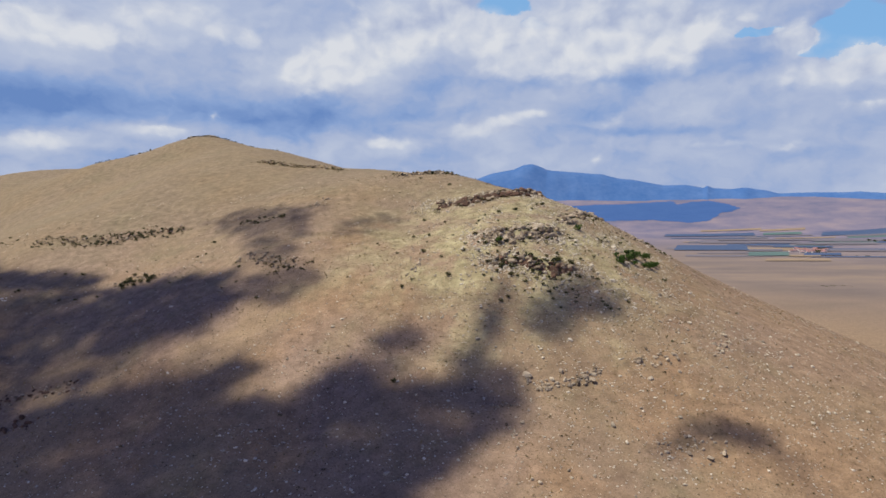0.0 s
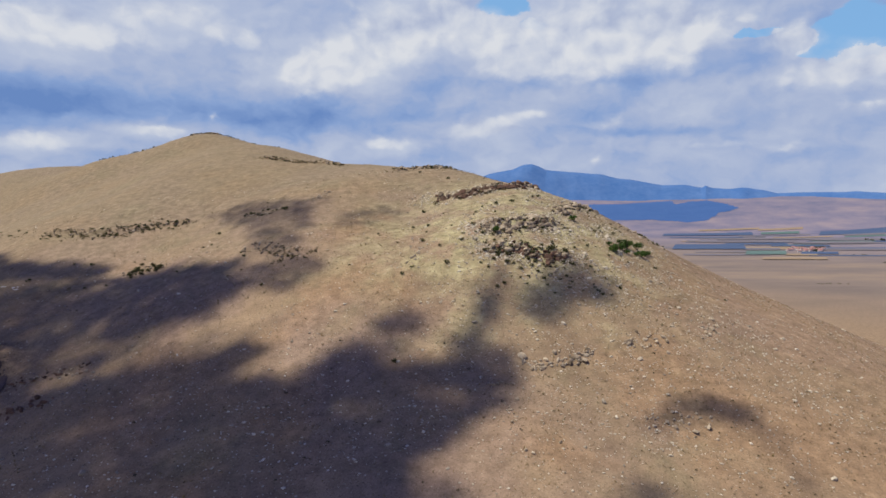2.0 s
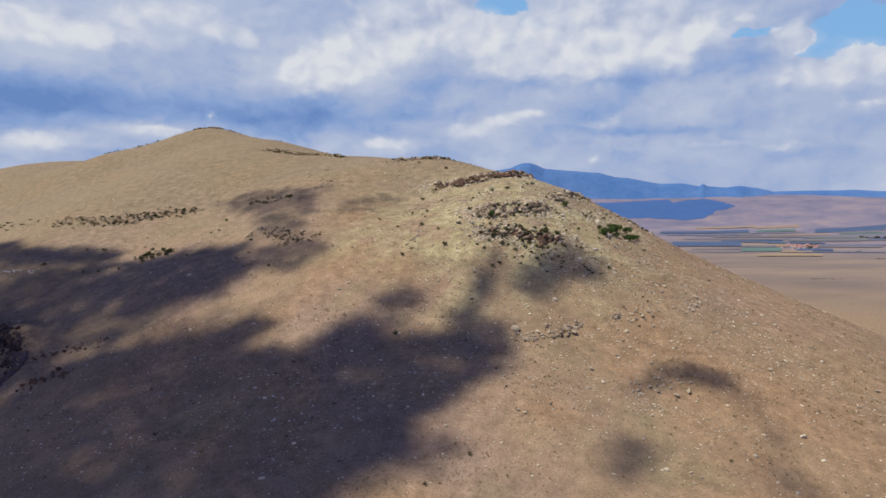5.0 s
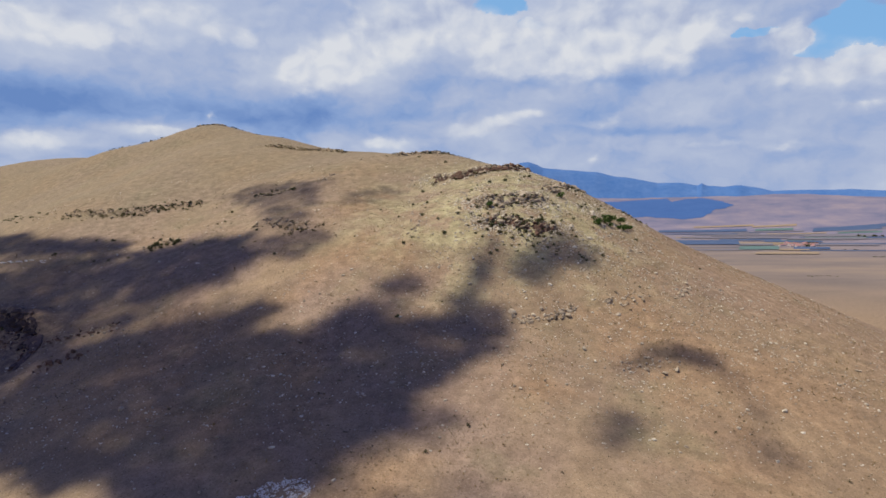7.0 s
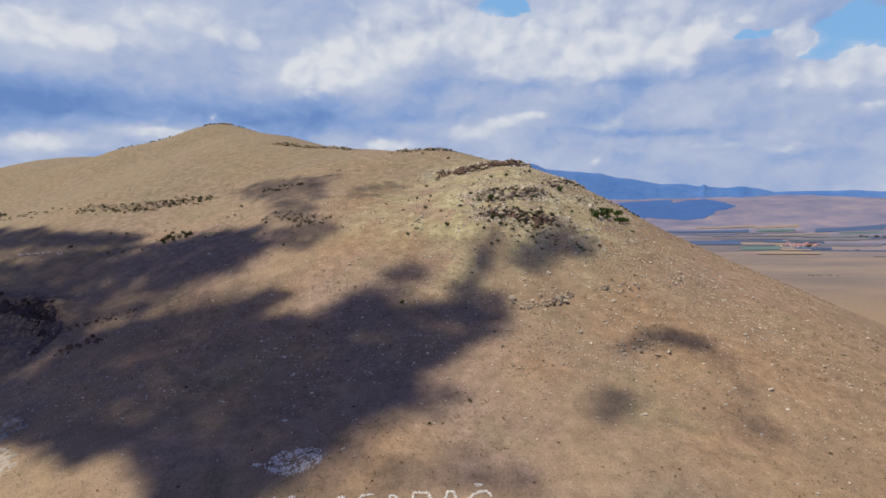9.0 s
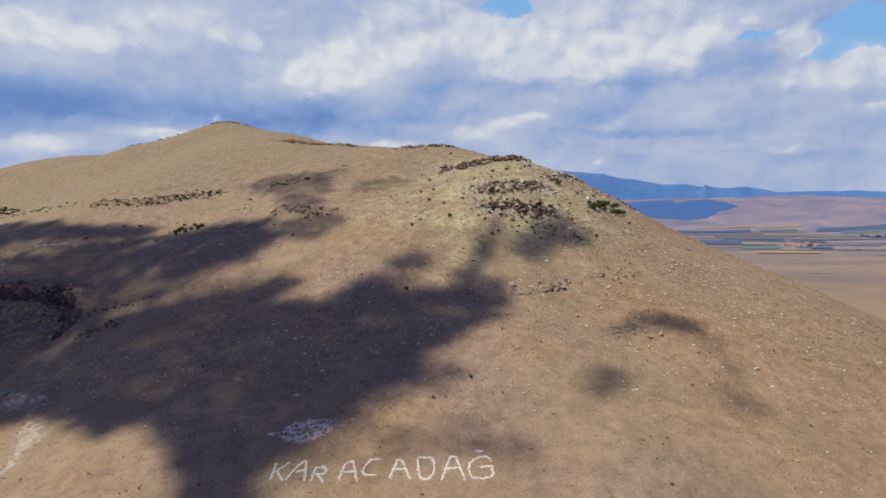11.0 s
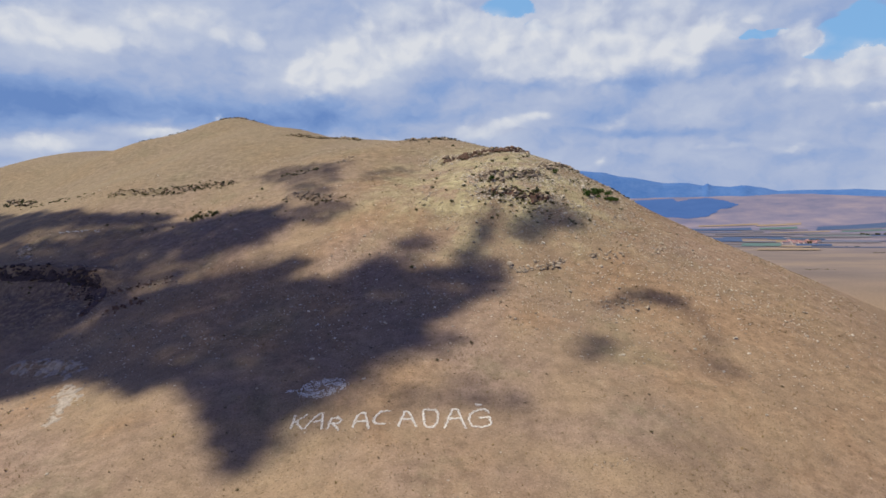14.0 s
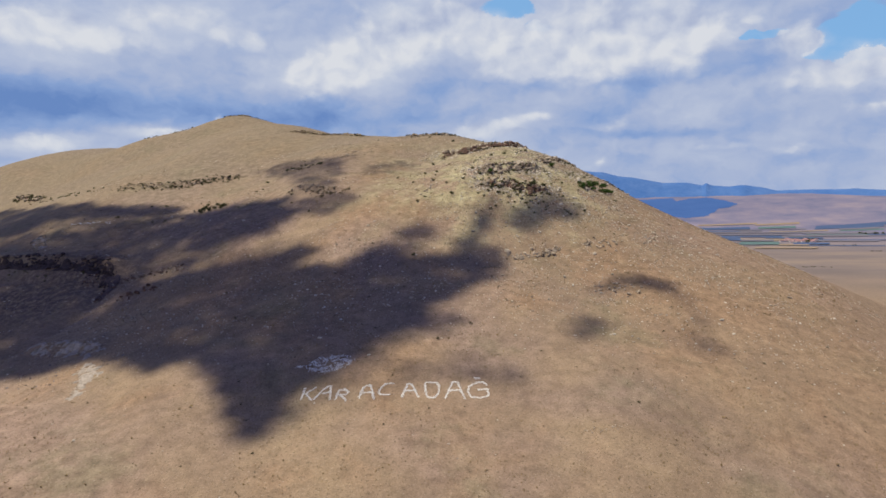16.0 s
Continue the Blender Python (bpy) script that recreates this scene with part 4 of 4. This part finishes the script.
# shrubs along the ledges: line, count, spread, size
far_spots, far_sizes = [], []
for line, count, spread, size in [
        ([(-3, 352), (30, 347), (60, 384)], 20, 3.0, 1.7), ([(18, 288), (54, 292)], 26, 2.6, 1.9), ([(22, 269), (57, 266)], 44, 2.6, 2.2),
        ([(58, 308), (90, 354)], 16, 3.0, 1.6), ([(-32, 412), (8, 426)], 22, 2.5, 1.8), ([(-247, 384), (-208, 374), (-191, 373), (-178, 380), (-158, 378)], 26, 4.0, 1.5), ([(-205, 373), (-178, 379), (-157, 378)], 60, 3.2, 1.9),
        ([(-432, 541), (-405, 522), (-385, 506)], 40, 4.0, 3.0), ([(-400, 518), (-330, 450), (-272, 392)], 46, 5.0, 1.6),
        ([(-163, 313), (-142, 313)], 22, 2.5, 2.4), ([(-102, 304), (-66, 291)], 16, 2.6, 1.3), ([(-150, 517), (-78, 475)], 14, 2.2, 1.6),
        ([(-118, 364), (-88, 357)], 16, 2.0, 2.1), ([(-266, 658), (-216, 676)], 60, 4.5, 2.1), ([(-350, 640), (-270, 662)], 30, 3.0, 2.0), ([(-216, 676), (-165, 640)], 16, 3.0, 2.2),
        ([(96, 318), (124, 346)], 12, 3.0, 1.4), ([(20, 258), (72, 252)], 14, 5.0, 1.2), ([(-280, 272), (-200, 256)], 16, 2.5, 1.5)]:
    if line[0][1] > 355:
        spots = np.array([along(line, rng.random()) for _ in range(count)]) + rng.normal(size=(count, 2)) * spread
        far_spots.append(spots)
        far_sizes.append(size * rng.uniform(0.35, 0.85, count))
        continue
    for k in range(count):
        x, y = along(line, rng.random())
        plant("shrub", SHRUBS, x + rng.normal() * spread, y + rng.normal() * spread, size * rng.uniform(0.35, 0.85),
              "dark green shrub growing among ledge rocks", "shrub", "shrubs on the hill", rng)
spots, sizes = np.concatenate(far_spots), np.concatenate(far_sizes)
domes = [(np.array(v), np.array(f)) for v, f in (crown(90 + k, 300, 1.0, 0.9) for k in range(4))]
tagged(new("far_shrubs", scatter("far_shrubs", domes, np.column_stack([spots, on_ground(spots[:, 0], spots[:, 1]) - 0.05]), rng.uniform(0, 6.3, len(spots)),
                                 np.column_stack([sizes, sizes, sizes]), LEAF)), "dark green shrubs along the far ledges and summit", "shrubs", kind="stuff")
for x, y, s in [(25, 284, 3.0), (65, 304, 2.8), (81, 283, 4.0), (89, 292, 4.0), (95, 296, 3.6), (95, 289, 3.2), (84, 287, 3.2), (79, 287, 2.0), (87, 285, 2.2), (92, 287, 1.9), (98, 293, 2.4), (101, 297, 2.0), (86, 295, 2.1), (90, 300, 1.8)]:
    plant("small_tree", TREES, x, y, s, "bushy bright green small tree on the rocky spur", "tree", "small trees on the spur", rng, 1.05)

# ---- loose stones, scrub and dry grass ----
def sprinkle(count, box, size, rng, weight):
    """Places in a box, kept by chance with the given weight of place."""
    x, y = rng.uniform(box[0], box[1], count), rng.uniform(box[2], box[3], count)
    keep = rng.random(count) < weight(x, y)
    x, y = x[keep], y[keep]
    return np.column_stack([x, y, on_ground(x, y)]), size * np.exp(rng.normal(size=len(x)) * 0.45)


def stony(x, y):
    spur = np.exp(-((x - 70) / 75) ** 2 - ((y - 255) / 75) ** 2)
    flank = 0.40 * np.exp(-((x - 110) / 70) ** 2 - ((y - 195) / 60) ** 2)
    shade = 0.5 * np.exp(-((x + 70) / 70) ** 2 - ((y - 195) / 45) ** 2)
    low = 0.12 + 0.88 * step01(115, 185, y)
    return np.clip(low * (0.07 + 0.8 * spur + flank + shade) * np.clip(0.9 + 1.7 * fbm(x, y, 22, 4, 0.6, 31), 0.05, 2), 0, 1)


rng = np.random.default_rng(33)
at, s = sprinkle(90000, (-280, 240, 62, 430), 0.23, rng, stony)
tagged(new("loose_stones", scatter("loose_stones", PEBBLES, at + np.array([0, 0, 0.03]), rng.uniform(0, 6.3, len(at)), np.column_stack([s * 1.2, s, s * 0.8]), STONES)),
       "pale loose stones strewn over the dry slope", "stones", kind="stuff")

at, s = sprinkle(5200, (-240, 240, 95, 330), 0.36, rng, stony)
tagged(new("large_loose_stones", scatter("large_loose_stones", BOULDERS, at + np.array([0, 0, 0.05]), rng.uniform(0, 6.3, len(at)), np.column_stack([s * 1.2, s, s * 0.8]), STONES)),
       "larger pale stones scattered over the dry slope", "stones", kind="stuff")


def rubble(x, y):
    close = np.full(x.shape, 1e9)
    for line, _ in LEDGES[:5]:
        close = np.minimum(close, to_line(x, y, line))
    return np.clip(np.exp(-(close / 7) ** 2) + 0.25 * np.exp(-((x - 60) / 45) ** 2 - ((y - 295) / 45) ** 2), 0, 1) * np.clip(0.6 + 1.2 * fbm(x, y, 12, 3, 0.6, 37), 0.05, 1)


at, s = sprinkle(80000, (-20, 128, 240, 400), 0.35, rng, rubble)
tagged(new("ledge_rubble", scatter("ledge_rubble", PEBBLES, at + np.array([0, 0, 0.05]), rng.uniform(0, 6.3, len(at)), np.column_stack([s * 1.2, s, s]), STONES)),
       "broken pale rubble round the rock ledges", "stones", kind="stuff")
at, s = sprinkle(9000, (-300, -130, 140, 330), 0.22, rng, lambda x, y: np.clip(0.12 + 1.2 * fbm(x, y, 18, 4, 0.6, 51), 0.02, 1))
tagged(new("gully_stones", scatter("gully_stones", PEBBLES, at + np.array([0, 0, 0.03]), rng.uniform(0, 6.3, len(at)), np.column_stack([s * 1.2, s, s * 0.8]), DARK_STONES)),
       "dark loose stones around the gully", "stones", kind="stuff")


def tuft(seed, blades=5):
    rng = np.random.default_rng(seed)
    v, f = [], []
    for k in range(blades):
        a, r = rng.uniform(0, 6.3), rng.uniform(0.3, 0.7)
        c, d = math.cos(a), math.sin(a)
        i = len(v)
        v += [(-0.16 * d, 0.16 * c, -0.1), (0.16 * d, -0.16 * c, -0.1), (r * c, r * d, rng.uniform(0.4, 0.9))]
        f.append((i, i + 1, i + 2))
    return np.array(v), np.array(f)


TUFTS = [tuft(200 + k) for k in range(8)]
at, s = sprinkle(90000, (-250, 230, 55, 330), 0.34, rng, lambda x, y: np.clip(0.5 + 1.3 * fbm(x, y, 26, 5, 0.6, 61), 0.06, 1))
tagged(new("dry_grass", scatter("dry_grass", TUFTS, at, rng.uniform(0, 6.3, len(at)), np.column_stack([s, s, s * 0.8]), STRAW)), "tufts of dry straw-coloured grass on the hill",
       "grass", kind="stuff")
SMALL = [(np.array(v), np.array(f)) for v, f in (crown(230 + k, 26, 1.0, 0.8, 0.3) for k in range(5))]
at, s = sprinkle(42000, (-280, 220, 62, 430), 0.27, rng, lambda x, y: step01(60, 190, y) * np.clip(0.20 + 0.35 * np.exp(-((x - 45) / 50) ** 2 - ((y - 280) / 50) ** 2) + 0.7 * fbm(x, y, 30, 4, 0.6, 71), 0.02, 1))
tagged(new("low_scrub", scatter("low_scrub", SMALL, at, rng.uniform(0, 6.3, len(at)), np.column_stack([s, s, s * 0.7]), SCRUB)), "small dark tufts of scrub dotted over the slope",
       "scrub", kind="stuff")


def beside_ledges(x, y):
    close = np.full(x.shape, 1e9)
    for line, _ in LEDGES[:7]:
        close = np.minimum(close, to_line(x, y + 1.5, line))
    return np.exp(-(close / 4.5) ** 2) * np.clip(0.5 + 1.5 * fbm(x, y, 16, 3, 0.6, 75), 0, 1)


at, s = sprinkle(60000, (-255, 70, 255, 520), 0.62, rng, beside_ledges)
tagged(new("ledge_scrub", scatter("ledge_scrub", SMALL, at, rng.uniform(0, 6.3, len(at)), np.column_stack([s, s, s * 0.7]), LEDGE_SCRUB)), "olive brown scrub along the rock ledges",
       "scrub", kind="stuff")

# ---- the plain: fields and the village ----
CROPS = {"navy": mottled("dark_navy_field", (0.048, 0.082, 0.175), (0.072, 0.11, 0.205), 0.02, 1.0, 0.0),
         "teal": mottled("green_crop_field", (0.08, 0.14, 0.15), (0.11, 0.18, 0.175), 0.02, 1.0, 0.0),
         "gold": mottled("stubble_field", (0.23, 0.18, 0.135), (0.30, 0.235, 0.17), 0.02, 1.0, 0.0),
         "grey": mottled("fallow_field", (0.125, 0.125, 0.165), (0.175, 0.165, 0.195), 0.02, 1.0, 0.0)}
CROP_WORDS = {"navy": "dark navy field strip on the plain", "teal": "green irrigated crop field on the plain",
              "gold": "pale gold stubble field on the plain", "grey": "greyish fallow field strip on the plain"}
FIELDS = [(1250, 2960, 210, 60, "navy"), (1400, 2700, 220, 40, "grey"), (1590, 2960, 90, 40, "teal"), (975, 2290, 130, 110, "navy"), (1060, 2050, 66, 64, "teal"),
          (1050, 1862, 96, 34, "gold"), (1430, 3140, 150, 26, "gold"), (1250, 2560, 200, 50, "grey"), (1210, 2420, 120, 40, "navy"), (1560, 2500, 160, 50, "grey"),
          (1330, 2330, 110, 35, "navy"), (1700, 2650, 150, 40, "grey"), (1230, 2040, 60, 40, "navy"), (1140, 1985, 50, 26, "gold"), (1120, 2190, 60, 40, "grey"),
          (1430, 2180, 120, 34, "grey"), (1900, 2900, 160, 60, "navy"), (1660, 3090, 110, 26, "gold")]
rng = np.random.default_rng(91)
for k in range(34):
    y = rng.uniform(1930, 3000)
    x = y * rng.uniform(0.40, 0.70)
    FIELDS.append((x, y, rng.uniform(60, 170), rng.uniform(12, 34), ("navy", "grey", "teal", "grey", "navy", "grey", "gold")[k % 7]))
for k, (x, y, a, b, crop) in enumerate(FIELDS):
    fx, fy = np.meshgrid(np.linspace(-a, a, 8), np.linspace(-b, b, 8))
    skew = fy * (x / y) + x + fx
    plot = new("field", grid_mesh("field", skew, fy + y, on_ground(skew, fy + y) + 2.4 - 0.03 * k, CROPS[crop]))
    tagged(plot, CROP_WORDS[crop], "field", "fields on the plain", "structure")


def house(x, y, turn, long, wide, high, rng):
    base = tagged(new("village_house"), "white plastered village house with a red tiled roof", "house", "village houses")
    base.location, base.rotation_euler = (x, y, z_at(x, y)), (0, 0, turn)
    bm = bmesh.new()
    bmesh.ops.create_cube(bm, size=1.0, matrix=Matrix.Translation((0, 0, high / 2 - 0.3)) @ Matrix.Diagonal((long, wide, high + 0.6, 1)))
    part("wall", bm, PLASTER, base)
    bm = bmesh.new()
    a, b, r = long / 2 + 0.5, wide / 2 + 0.5, long * 0.28
    low = [bm.verts.new(p) for p in ((-a, -b, high), (a, -b, high), (a, b, high), (-a, b, high))]
    top = [bm.verts.new(p) for p in ((-r, 0, high + wide * 0.36), (r, 0, high + wide * 0.36))]
    for f in ((low[0], low[1], top[1], top[0]), (low[2], low[3], top[0], top[1]), (low[1], low[2], top[1]), (low[3], low[0], top[0]), low[::-1]):
        bm.faces.new(f)
    part("roof", bm, ROOF_TILE, base, "red tiled hipped roof")


rng = np.random.default_rng(44)
for k in range(26):
    x, y = 1250 + rng.normal() * 26, 2140 + rng.normal() * 45
    house(x + (y - 2140) * 0.58, y, rng.uniform(-0.5, 0.5), rng.uniform(10, 17), rng.uniform(8, 11), rng.uniform(3.5, 6.5), rng)
for k in range(3):
    house(1180 + 12 * k, 2136 + 10 * k, 0.2, 14, 9, 4, rng)
for k in range(26):
    x, y = ((505, 900), (830, 1330), (1250, 1750), (1330, 1990))[k % 4]
    plant("plain_bush", SHRUBS, x + rng.normal() * 16, y + rng.normal() * 4, rng.uniform(2.5, 4.5), "dark bush in a line on the plain", "bush", "bushes on the plain", rng, 0.6)
for k in range(16):
    x, y = (1318, 2205) if k < 5 else (1262, 2098) if k < 9 else (1820, 2600)
    x, y = x + rng.normal() * (9 if k < 9 else 26), y + rng.normal() * 12
    plant("village_tree", SHRUBS, x, y, rng.uniform(9, 13), "dark leafy tree on the open plain", "tree", "trees on the plain", rng, 0.8)
